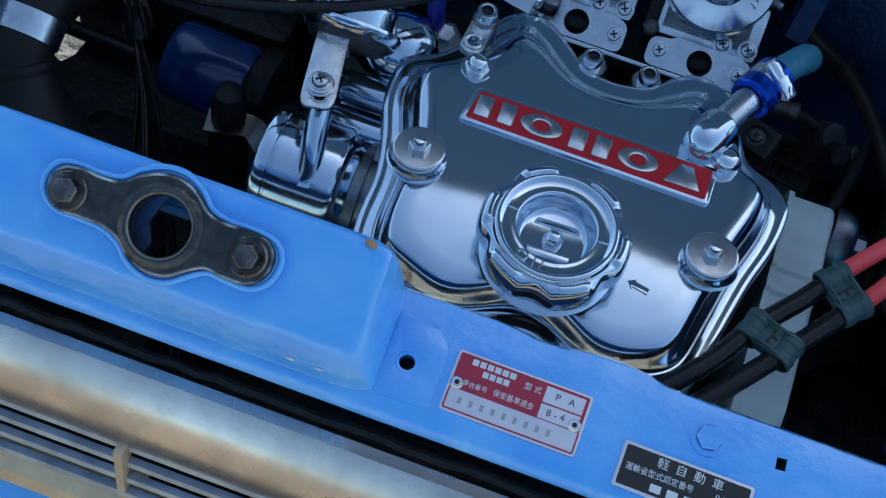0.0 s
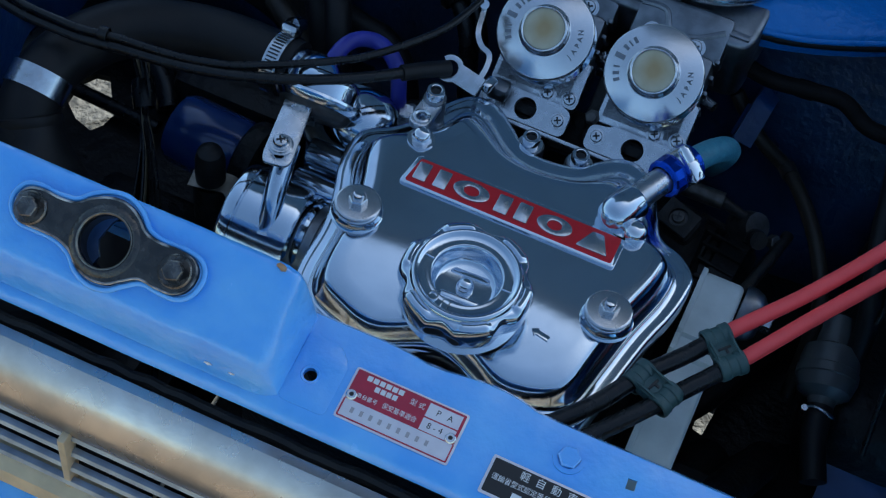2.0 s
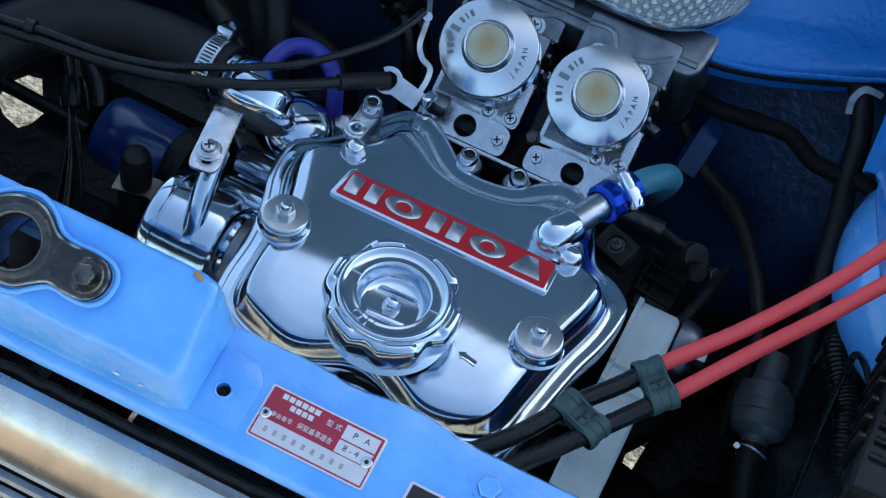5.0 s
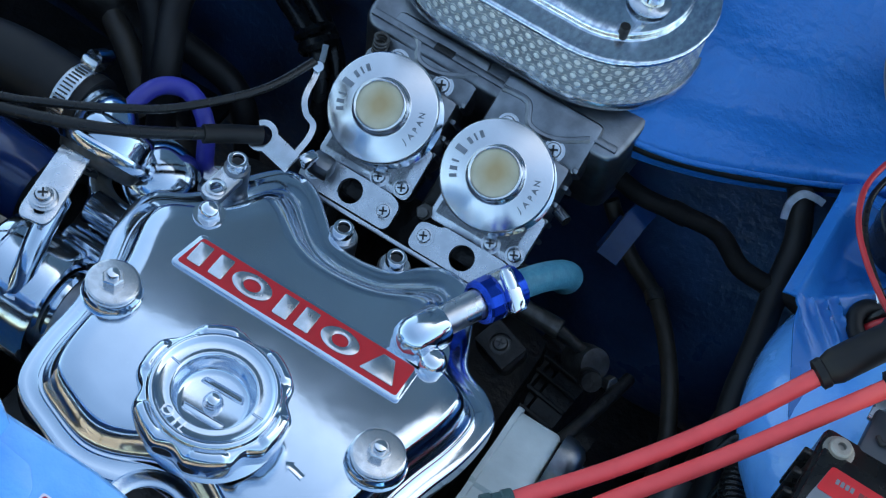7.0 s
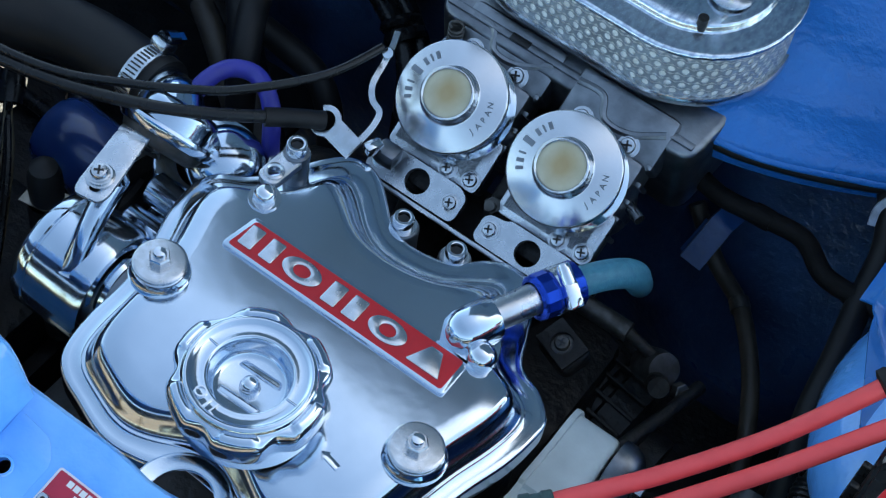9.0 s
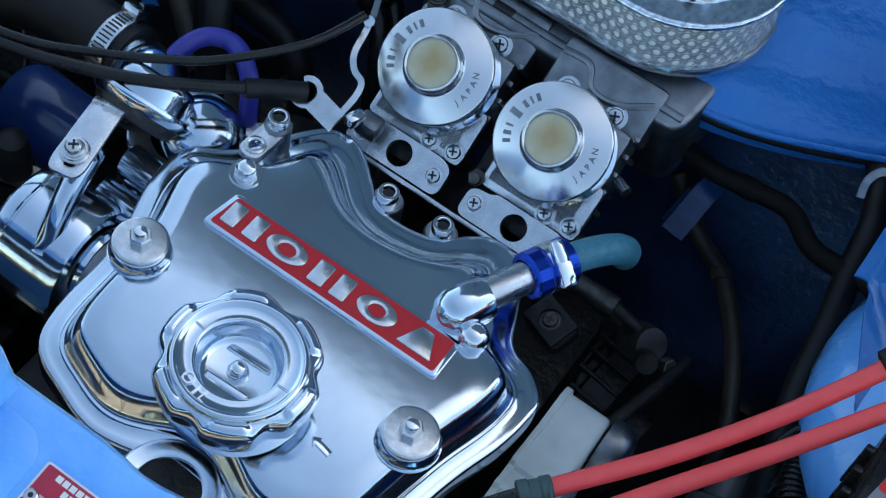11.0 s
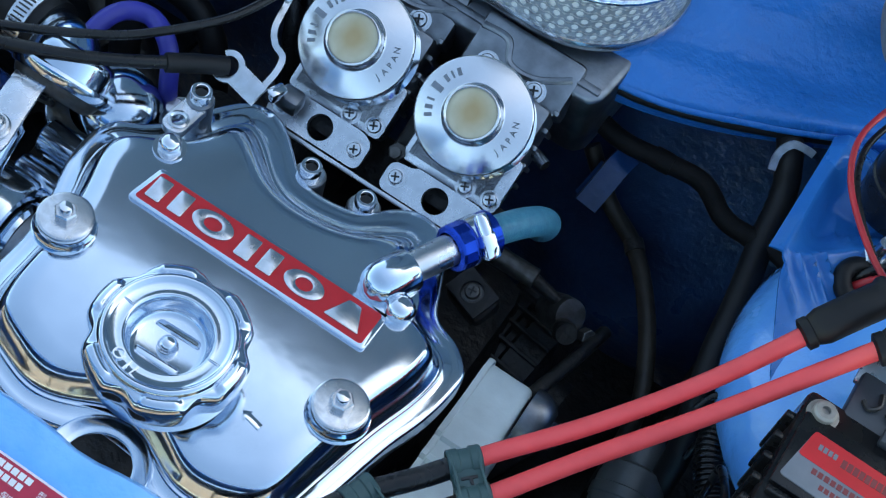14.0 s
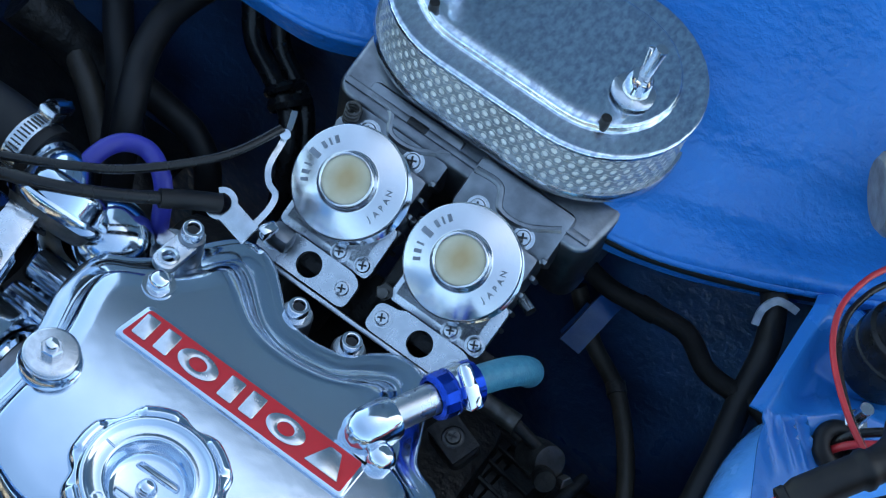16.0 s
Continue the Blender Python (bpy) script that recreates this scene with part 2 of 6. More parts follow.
def box(sx, sy, sz, centre=(0, 0, 0), bevel=0.0, seg=2):
    bm = bmesh.new()
    bmesh.ops.create_cube(bm, size=1, matrix=Matrix.Translation(centre) @ Matrix.Diagonal((sx, sy, sz, 1)))
    if bevel:
        bmesh.ops.bevel(bm, geom=bm.edges[:], offset=bevel, segments=seg, profile=0.5, affect="EDGES")
    return bm


def curve(points, steps=8, closed=False):
    """A smooth line through the points."""
    p = [Vector(q) for q in points]
    n = len(p)
    out = []
    for i in range(n if closed else n - 1):
        a, b, c, d = (p[(i + k) % n] if closed else p[min(max(i + k, 0), n - 1)] for k in (-1, 0, 1, 2))
        for s in range(steps):
            u = s / steps
            out.append(0.5 * (2 * b + (c - a) * u + (2 * a - 5 * b + 4 * c - d) * u * u + (3 * b - a - 3 * c + d) * u ** 3))
    if not closed:
        out.append(p[-1])
    return out


def tube(points, r, n=12, steps=8, smooth=True, ripple=None, bore=0.0):
    """A round bar or hose along a line; ripple(i) scales its radius along the way; bore: a hollow end."""
    path = curve(points, steps) if smooth else [Vector(q) for q in points]
    bm = bmesh.new()
    side = None
    rings = []
    for i, q in enumerate(path):
        d = (path[min(i + 1, len(path) - 1)] - path[max(i - 1, 0)]).normalized()
        if side is None:
            side = d.orthogonal().normalized()
        side = (side - d * side.dot(d)).normalized()
        up = d.cross(side)
        k = r * (ripple(i) if ripple else 1)
        rings.append([bm.verts.new(q + k * (math.cos(2 * math.pi * j / n) * side + math.sin(2 * math.pi * j / n) * up)) for j in range(n)])
    for a, b in zip(rings, rings[1:]):
        for j in range(n):
            bm.faces.new((a[j], a[(j + 1) % n], b[(j + 1) % n], b[j]))
    bm.faces.new(rings[0][::-1])
    bm.faces.new(rings[-1])
    bmesh.ops.recalc_face_normals(bm, faces=bm.faces)
    return bm


def ribbon(points, width, thick, up=(0, 0, 1), steps=6):
    """A flat strap along a line."""
    path = curve(points, steps)
    bm = bmesh.new()
    rings = []
    up = Vector(up)
    for i, q in enumerate(path):
        d = (path[min(i + 1, len(path) - 1)] - path[max(i - 1, 0)]).normalized()
        s = d.cross(up).normalized() * width / 2
        u = s.cross(d).normalized() * thick / 2
        rings.append([bm.verts.new(q + a) for a in (-s - u, s - u, s + u, -s + u)])
    for a, b in zip(rings, rings[1:]):
        for j in range(4):
            bm.faces.new((a[j], a[(j + 1) % 4], b[(j + 1) % 4], b[j]))
    bm.faces.new(rings[0][::-1])
    bm.faces.new(rings[-1])
    bmesh.ops.recalc_face_normals(bm, faces=bm.faces)
    return bm


def hexagon(across, h):
    """A bolt head or nut across its flats, chamfered."""
    r = across / math.sqrt(3)
    return prism([(r * math.cos(math.pi / 3 * k), r * math.sin(math.pi / 3 * k)) for k in range(6)], 0, h, across * 0.06, 1)


def rounded(points, r, seg=5):
    """An outline with its corners rounded."""
    out = []
    n = len(points)
    for i in range(n):
        a, b, c = (Vector(points[(i + k) % n]) for k in (-1, 0, 1))
        u, v = (a - b), (c - b)
        k = min(r, u.length * 0.49, v.length * 0.49)
        p, q = b + u.normalized() * k, b + v.normalized() * k
        for s in range(seg + 1):
            t = s / seg
            w = (1 - t) ** 2 * p + 2 * t * (1 - t) * b + t * t * q
            out.append((w.x, w.y))
    return out


def circle(r, n=32, cx=0.0, cy=0.0):
    return [(cx + r * math.cos(2 * math.pi * k / n), cy + r * math.sin(2 * math.pi * k / n)) for k in range(n)]


def plate(outline, holes, z0, z1, bevel=0.0):
    """A flat piece with holes through it."""
    bm = bmesh.new()
    loops = [outline, *holes]
    edges = []
    for lp in loops:
        vs = [bm.verts.new((x, y, z0)) for x, y in lp]
        edges += [bm.edges.new((vs[k], vs[(k + 1) % len(vs)])) for k in range(len(vs))]
    bmesh.ops.triangle_fill(bm, use_beauty=True, use_dissolve=False, edges=edges)
    bm.normal_update()
    ext = bmesh.ops.extrude_face_region(bm, geom=bm.faces[:])
    bmesh.ops.translate(bm, vec=(0, 0, z1 - z0), verts=[v for v in ext["geom"] if isinstance(v, bmesh.types.BMVert)])
    bmesh.ops.recalc_face_normals(bm, faces=bm.faces)
    if bevel:
        es = [e for e in bm.edges if len(e.link_faces) == 2 and e.calc_face_angle(0) > 1.2 and all(abs(v.co.z - z1) < 1e-7 for v in e.verts)]
        bmesh.ops.bevel(bm, geom=es, offset=bevel, segments=2, profile=0.5, affect="EDGES")
    return bm


def sweep_x(profile, x0, x1, thick=0.0012, nx=2):
    """A sheet whose (y, z) profile runs along x, with thickness below."""
    bm = bmesh.new()
    p = [Vector((0, y, z)) for y, z in profile]
    nor = []
    for i in range(len(p)):
        d = (p[min(i + 1, len(p) - 1)] - p[max(i - 1, 0)]).normalized()
        nor.append(Vector((0, -d.z, d.y)))
    rows = []
    for k in range(nx + 1):
        x = x0 + (x1 - x0) * k / nx
        up = [bm.verts.new((x, q.y, q.z)) for q in p]
        lo = [bm.verts.new((x, q.y - thick * w.y, q.z - thick * w.z)) for q, w in zip(p, nor)]
        rows.append(up + lo[::-1])
    for a, b in zip(rows, rows[1:]):
        n = len(a)
        for j in range(n):
            bm.faces.new((a[j], a[(j + 1) % n], b[(j + 1) % n], b[j]))
    bm.faces.new(rows[0][::-1])
    bm.faces.new(rows[-1])
    bmesh.ops.recalc_face_normals(bm, faces=bm.faces)
    return bm


def writing(name, text, size, mat, parent, m, squeeze=1.0, label="", depth=0.0):
    """Raised or printed characters, as a mesh."""
    cu = bpy.data.curves.new(name, "FONT")
    cu.body, cu.size, cu.align_x, cu.align_y = text, size, "CENTER", "CENTER"
    cu.extrude, cu.resolution_u = max(depth, 0.00005), 3
    tmp = bpy.data.objects.new(name, cu)
    scene.collection.objects.link(tmp)
    dg = bpy.context.evaluated_depsgraph_get()
    me = bpy.data.meshes.new_from_object(tmp.evaluated_get(dg))
    bpy.data.objects.remove(tmp)
    bpy.data.curves.remove(cu)
    me.transform(m @ Matrix.Diagonal((squeeze, 1, 1, 1)))
    me.materials.clear()
    me.materials.append(mat)
    ob = new(name, me)
    ob.parent = parent
    return tagged(ob, label)


# ---- ground, and what stands over the bay ----
def ground():
    bm = bmesh.new()
    bmesh.ops.create_grid(bm, x_segments=8, y_segments=8, size=60)
    return tagged(part("ground", bm, GROUND, m=pose(0, 0, -0.68), kind="structure"), "dusty light brown ground, sunlit round the car", "ground")


ground()


def gravel():
    """A bed of pale stones under the car, seen through the gaps of the bay."""
    rng = random.Random(21)
    bm = bmesh.new()
    rows = [[bm.verts.new((x + rng.uniform(-0.010, 0.010), y + rng.uniform(-0.010, 0.010), rng.uniform(0.002, 0.018))) for x in np.linspace(-1.8, 1.8, 121)] for y in np.linspace(0.05, 2.75, 91)]
    for a, b in zip(rows, rows[1:]):
        for k in range(120):
            bm.faces.new((a[k], a[k + 1], b[k + 1], b[k]))
    return tagged(part("gravel", bm, GRAVEL, m=pose(0, 0, -0.68), kind="stuff"), "pale grey gravel on the ground under the car", "gravel")


gravel()


def open_bonnet():
    """The raised bonnet, hinged at the windscreen, its blue underside to the bay."""
    root = thing("bonnet", "open blue car bonnet, propped up over the engine bay", "bonnet", m=pose(0, 0.72, 0.10, 10))
    n, w, h = 14, 1.28, 1.03
    bm = bmesh.new()
    rows = []
    for j in range(n + 1):
        v = j / n
        rows.append([bm.verts.new(((i / n - 0.5) * w * (1 - 0.12 * v), 0.05 * math.sin(math.pi * v) * (1 - (2 * i / n - 1) ** 2 * 0.6), v * h)) for i in range(n + 1)])
    for a, b in zip(rows, rows[1:]):
        for i in range(n):
            bm.faces.new((a[i], a[i + 1], b[i + 1], b[i]))
    ext = bmesh.ops.extrude_face_region(bm, geom=bm.faces[:])
    bmesh.ops.translate(bm, vec=(0, 0.012, 0), verts=[v for v in ext["geom"] if isinstance(v, bmesh.types.BMVert)])
    bmesh.ops.recalc_face_normals(bm, faces=bm.faces)
    part("skin", bm, HOOD_UNDER, root)
    part("brace", box(1.08, 0.02, 0.05, (0, -0.012, h - 0.06), 0.006), HOOD_UNDER, root)
    for s in (-1, 1):
        part("rib", tube([(s * 0.5, -0.012, 0.02), (s * 0.2, 0.02, h * 0.5), (s * 0.44, -0.012, h - 0.05)], 0.016, 8), HOOD_UNDER, root)
    return root


open_bonnet()


# ---- body: front panel, grille, bulkhead ----
def cut(ob, bm, m):
    """Takes a shape out of a part."""
    me = bpy.data.meshes.new("cutter")
    bm.transform(m)
    bmesh.ops.recalc_face_normals(bm, faces=bm.faces)
    bm.to_mesh(me)
    bm.free()
    tool = new("cutter", me)
    mod = ob.modifiers.new("cut", "BOOLEAN")
    mod.object, mod.operation, mod.solver = tool, "DIFFERENCE", "EXACT"
    done = bpy.data.meshes.new_from_object(ob.evaluated_get(bpy.context.evaluated_depsgraph_get()))
    ob.modifiers.remove(mod)
    ob.data = done
    bpy.data.objects.remove(tool)
    bpy.data.meshes.remove(me)


def shelf_at(x, y, lift=0.0, turn=0.0):
    """A place on the sloping shelf of the front panel."""
    return pose(x, y, 0.0530 + (y + 0.160) * 0.185 + lift, 10.5, 0, turn)


LATCH = pose(-0.1625, -0.1670, 0.0829, 30.5)


def front_panel():
    root = thing("front_panel", "bright blue painted front cross panel with a raised latch box", "car panel")
    prof = [(-0.1965, 0.0395), (-0.1980, 0.0398), (-0.1975, 0.0425), (-0.194, 0.0462), (-0.187, 0.0480), (-0.160, 0.0530),
            (-0.146, 0.0560), (-0.141, 0.0560), (-0.1385, 0.0535), (-0.1378, 0.050), (-0.1375, 0.044)]
    shelf = sweep_x(prof, -0.62, 0.62, nx=2)
    # the back edge swells towards the engine beside the plate
    bmesh.ops.subdivide_edges(shelf, edges=[e for e in shelf.edges if abs(e.verts[0].co.x - e.verts[1].co.x) > 0.1], cuts=60)
    for v in shelf.verts:
        if v.co.y > -0.15:
            x = v.co.x
            v.co.y += 0.0032 * (1 / (1 + math.exp((x - 0.0655) / 0.0030)) - 0.5) - 0.0024 * math.exp(-((x - 0.013) / 0.013) ** 2) + 0.0012 * math.exp(-((x - 0.046) / 0.014) ** 2)
    for v in shelf.verts:
        v.co.z += 0.0007 * noise.noise((v.co.x * 26, v.co.y * 26, 3.0))
    shelf_ = part("shelf", shelf, BLUE, root)
    for x, y, r in ((-0.0421, -0.1718, 0.0036), (0.1402, -0.1835, 0.0048)):
        cut(shelf_, lathe([(0, -0.02), (r, -0.02), (r, 0.02), (0, 0.02)], 28), shelf_at(x, y))
    cut(shelf_, box(0.0046, 0.0056, 0.03), shelf_at(0.1278, -0.1575, 0.0, 5))
    # opening added in the shelf below the latch, to keep its hole dark
    cut(shelf_, box(0.080, 0.0415, 0.060), pose(-0.1600, -0.1602, 0.0520))
    # raised box that carries the latch
    bm = bmesh.new()
    xs = [-0.2745, -0.2730, -0.2695, -0.2660, -0.2620, -0.2560, -0.240, -0.20, -0.12, -0.085, -0.0700, -0.0640, -0.0600, -0.0565, -0.0530, -0.0515]
    drop = [0.042, 0.034, 0.020, 0.009, 0.003, 0.0006, 0, 0, 0, 0, 0.0006, 0.003, 0.009, 0.020, 0.034, 0.042]
    sect = [(-0.1925, 0.047), (-0.1915, 0.058), (-0.1900, 0.066), (-0.1865, 0.0715), (-0.180, 0.0748), (-0.165, 0.0830), (-0.150, 0.0925),
            (-0.1455, 0.0945), (-0.1425, 0.0935), (-0.1405, 0.0895), (-0.1395, 0.082), (-0.1385, 0.047)]
    rows = []
    for x, d in zip(xs, drop):
        shrink = d * 0.10
        rows.append([bm.verts.new((x, y + (shrink if y < -0.17 else -shrink * 0.4 if y < -0.1 else 0), max(z - d * (z - 0.047) / 0.042, 0.0465))) for y, z in sect])
    for a, b in zip(rows, rows[1:]):
        for j in range(len(sect) - 1):
            bm.faces.new((a[j], a[j + 1], b[j + 1], b[j]))
    bmesh.ops.recalc_face_normals(bm, faces=bm.faces)
    bmesh.ops.subdivide_edges(bm, edges=bm.edges[:], cuts=1, use_grid_fill=True)
    for v in bm.verts:
        k = 1.0 if v.co.z > 0.055 else 0.0
        v.co.z += k * 0.0006 * noise.noise(v.co * 28)
    box_ = part("latch_box", bm, BLUE, root, "raised blue pressing with chipped edges", angle=60)
    cut(box_, lathe([(0, -0.03), (0.0138, -0.03), (0.0138, 0.03), (0, 0.03)], 40), LATCH @ pose(0.0022, 0.0003, 0))
    # nothing of the tool stays inside the opening
    bm = bmesh.new()
    bm.from_mesh(box_.data)
    inside = (LATCH @ pose(0.0022, 0.0003, 0)).inverted()
    inner = [f for f in bm.faces if (inside @ f.calc_center_median()).xy.length < 0.0142 and max((inside @ v.co).xy.length for v in f.verts) < 0.0145]
    bmesh.ops.delete(bm, geom=inner, context="FACES")
    bm.to_mesh(box_.data)
    bm.free()
    return root


front_panel()


def grille():
    root = thing("grille", "chrome-framed car grille with thin horizontal louvres", "grille")
    prof = [(-0.205, 0.010), (-0.206, 0.026), (-0.2085, 0.031), (-0.213, 0.032), (-0.222, 0.024), (-0.2285, 0.012), (-0.2315, 0.001), (-0.2305, -0.004), (-0.226, -0.006)]
    part("top_frame", sweep_x(prof, -0.62, 0.62, 0.0015), GRILLE_CHROME, root, "dulled chrome top moulding")
    for k in range(4):
        y, z = -0.2300 - 0.0025 * k, -0.0100 - 0.0125 * k
        slat = sweep_x([(y + 0.0026, z + 0.0020), (y - 0.0004, z + 0.0012), (y - 0.0012, z), (y - 0.0004, z - 0.0010)], -0.62, 0.62, 0.001)
        part("louvre", slat, SLAT, root)
    for x in (-0.405, -0.280, -0.1535, -0.043, 0.075, 0.20):
        part("divider", box(0.0045, 0.010, 0.054, (x, -0.2335, -0.030), 0.0008), GRILLE_BAR, root, "sand-coloured upright divider", m=None)
    rng = random.Random(5)
    strip_run = tube([(-0.62 + 0.01 * k, -0.2010 + rng.uniform(-0.0006, 0.0006), 0.0270 + rng.uniform(-0.0008, 0.0008)) for k in range(125)], 0.0036, 8, 2)
    part("foam_seal", strip_run, GRIME, root, "dark crumbling foam strip behind the moulding")
    prof = [(-0.228, -0.054), (-0.236, -0.053), (-0.243, -0.058), (-0.245, -0.066), (-0.242, -0.070)]
    part("bottom_frame", sweep_x(prof, -0.62, 0.62, 0.0015), GRILLE_BAR, root)
    return root




grille()


def nose():
    root = thing("nose_panel", "blue painted nose panel below the grille", "car panel")
    part("skin", sweep_x([(-0.240, -0.070), (-0.252, -0.075), (-0.262, -0.11), (-0.262, -0.30), (-0.24, -0.42)], -0.62, 0.62, 0.0012), BLUE, root)
    part("duct_top", sweep_x([(-0.2045, 0.010), (-0.1995, 0.011)], -0.62, 0.62, 0.002), GRIME, root)
    return root


nose()


def cowl():
    """The sheet that overhangs the bay in front of the windscreen, with its turned edge."""
    root = thing("cowl", "bright blue cowl panel with thick uneven paint", "car panel")
    xs = np.linspace(-0.60, 0.60, 181)
    bm = bmesh.new()
    rows, lip = [], []
    for x in xs:
        front = 0.228 + 0.85 * max(0.0, x - 0.085) ** 1.30 + 0.022 * math.exp(-((x + 0.075) / 0.030) ** 2) + 0.0015 * math.sin(x * 31)
        bulge = 0.006 * math.sin(x * 17 + 1.3)
        lip.append((x, front + 0.0010, -0.0030 + 0.0006 * math.sin(x * 90)))
        prof = [(front + 0.006, -0.022), (front + 0.001, -0.006), (front, 0.000), (front + 0.004, 0.004), (front + 0.018, 0.010 + bulge), (front + 0.036, 0.011 + 1.2 * bulge), (front + 0.05, 0.017 + 1.5 * bulge), (front + 0.066, 0.026 + 1.5 * bulge),
                (front + 0.10, 0.032 + bulge), (front + 0.16, 0.055), (front + 0.24, 0.085), (front + 0.34, 0.10), (0.80, 0.105)]
        rows.append([bm.verts.new((x, q.y, q.z)) for q in curve([(0, y, z) for y, z in prof], 7)])
    for a, b in zip(rows, rows[1:]):
        for j in range(len(a) - 1):
            bm.faces.new((a[j], a[j + 1], b[j + 1], b[j]))
    for v in bm.verts:
        k = min(1.0, max(0.0, (v.co.y - 0.25) / 0.03))
        v.co.z += k * (0.007 * noise.noise(v.co * 9) + 0.0016 * noise.noise(v.co * 22) + 0.0009 * noise.noise(v.co * 60))
    bmesh.ops.recalc_face_normals(bm, faces=bm.faces)
    part("skin", bm, BLUE_ROUGH_SHADED, root, angle=80)
    part("folded_lip", tube(lip[::3], 0.0028, 10, 3), BLUE_ROUGH_SHADED, root, "thickly painted folded front edge")
    # black strip added below the lip to draw the shadow line there
    strip_run = [(x, y + 0.0035, -0.0085) for x, y, z in lip if 0.02 < x < 0.215]
    part("edge_shade_strip", tube(strip_run[::4], 0.0046, 12, 3), RUBBER, root, "black strip added for the shade line under the front edge")
    return root


cowl()


def bulkhead():
    root = thing("bulkhead", "blue painted bulkhead behind the engine, its colour darkened for shade", "car panel")
    prof = [(0.262, -0.50), (0.268, -0.36), (0.276, -0.24), (0.290, -0.17), (0.300, -0.10), (0.303, -0.05), (0.305, -0.004)]
    full = curve([(0, y, z) for y, z in prof], 6)
    bm = bmesh.new()
    rows = []
    for i in range(61):
        x = -0.60 + 1.2 * i / 60
        path = [Vector((0, q.y, q.z if x > -0.30 or q.z > -0.17 else -0.17 + 0.45 * (q.z + 0.17))) for q in full]
        rows.append([bm.verts.new((x, q.y + 0.014 * math.exp(-((x - 0.125) / 0.05) ** 2) * math.exp(-((q.z + 0.03) / 0.05) ** 2) - 0.035 * math.exp(-((x - 0.16) / 0.09) ** 2) * math.exp(-((q.z + 0.2) / 0.12) ** 2)
                                   + 0.004 * noise.noise((x * 9, q.z * 9, 0)), q.z)) for q in path])
    for a, b in zip(rows, rows[1:]):
        for j in range(len(path) - 1):
            bm.faces.new((a[j], a[j + 1], b[j + 1], b[j]))
    bmesh.ops.recalc_face_normals(bm, faces=bm.faces)
    part("wall", bm, BULKHEAD_SHADED_BLUE, root, angle=80)
    # a small blue strap welded to the wall that holds the harness
    part("strap", ribbon([(0.1015, 0.2395, -0.1220), (0.1030, 0.2455, -0.1150), (0.1050, 0.2540, -0.1040), (0.1062, 0.2600, -0.0980), (0.1080, 0.2750, -0.1000)], 0.0150, 0.0034, (0.25, -0.65, 0.60)), BLUE_SHADED_DIRTY, root)
    part("strap", ribbon([(0.0945, 0.2440, -0.1215), (0.0968, 0.2520, -0.1120), (0.0985, 0.2600, -0.1030)], 0.0055, 0.0030, (0.75, -0.35, 0.50)), BLUE_SHADED_DIRTY, root)
    return root


bulkhead()


def inner_wings():
    for s, name in ((-1, "inner_wing"), (1, "inner_wing")):
        root = thing(name, "blue painted inner wing panel at the side of the engine bay", "car panel", "inner wings")
        x0 = s * (0.44 if s < 0 else 0.40)
        bm = bmesh.new()
        rows = []
        for i in range(25):
            y = -0.20 + 0.50 * i / 24
            rows.append([bm.verts.new((x0 + s * (0.02 * (z + 0.4) ** 2) + 0.006 * noise.noise((y * 8, z * 8, s)), y, z)) for z in np.linspace(-0.50 if s > 0 else -0.27, 0.06, 20)])
        for a, b in zip(rows, rows[1:]):
            for j in range(19):
                bm.faces.new((a[j], a[j + 1], b[j + 1], b[j]))
        bmesh.ops.recalc_face_normals(bm, faces=bm.faces)
        part("wall", bm, BLUE_SHADED_DIRTY, root, angle=80)


inner_wings()


def subframe():
    root = thing("subframe", "black subframe, with sheets added to close the bay from below", "subframe")
    part("crossmember", box(1.0, 0.09, 0.07, (0, 0.14, -0.50), 0.01), GRIME, root)
    part("crossmember", box(1.0, 0.07, 0.07, (0, -0.12, -0.50), 0.01), GRIME, root)
    # added sheets that keep the bright ground and its light out of the bay
    part("tray", plate([(-0.23, -0.25), (0.27, -0.25), (0.27, 0.37), (-0.23, 0.37)], [[(0.120, 0.175), (0.225, 0.175), (0.225, 0.255), (0.120, 0.255)]], -0.473, -0.467), GRIME, root)
    part("closing_sheet", plate([(-0.64, -0.24), (-0.20, -0.24), (-0.20, 0.34), (-0.64, 0.34)], [[(-0.3990, 0.1280), (-0.4010, 0.1490), (-0.3930, 0.1630), (-0.3820, 0.1650), (-0.3590, 0.1320), (-0.3610, 0.1190), (-0.3670, 0.1100), (-0.3830, 0.1150)]], -0.246, -0.240), GRIME, root)
    part("shield", plate([(0.100, -0.02), (0.260, -0.02), (0.260, 0.250), (0.100, 0.250)], [[(0.1460, 0.1240), (0.1540, 0.1420), (0.1590, 0.1370), (0.1590, 0.1150), (0.1560, 0.0850), (0.1480, 0.0870)]], -0.264, -0.260), GRIME, root, "black sheet added over the ground, with a gap over the gravel")
    part("closing_sheet", box(0.34, 0.62, 0.006, (0.40, 0.06, -0.50), 0.002), GRIME, root)
    for x in (-0.34, 0.33):
        part("side_rail", box(0.06, 0.6, 0.08, (x, 0.02, -0.46), 0.01), GRIME, root)
    return root


subframe()


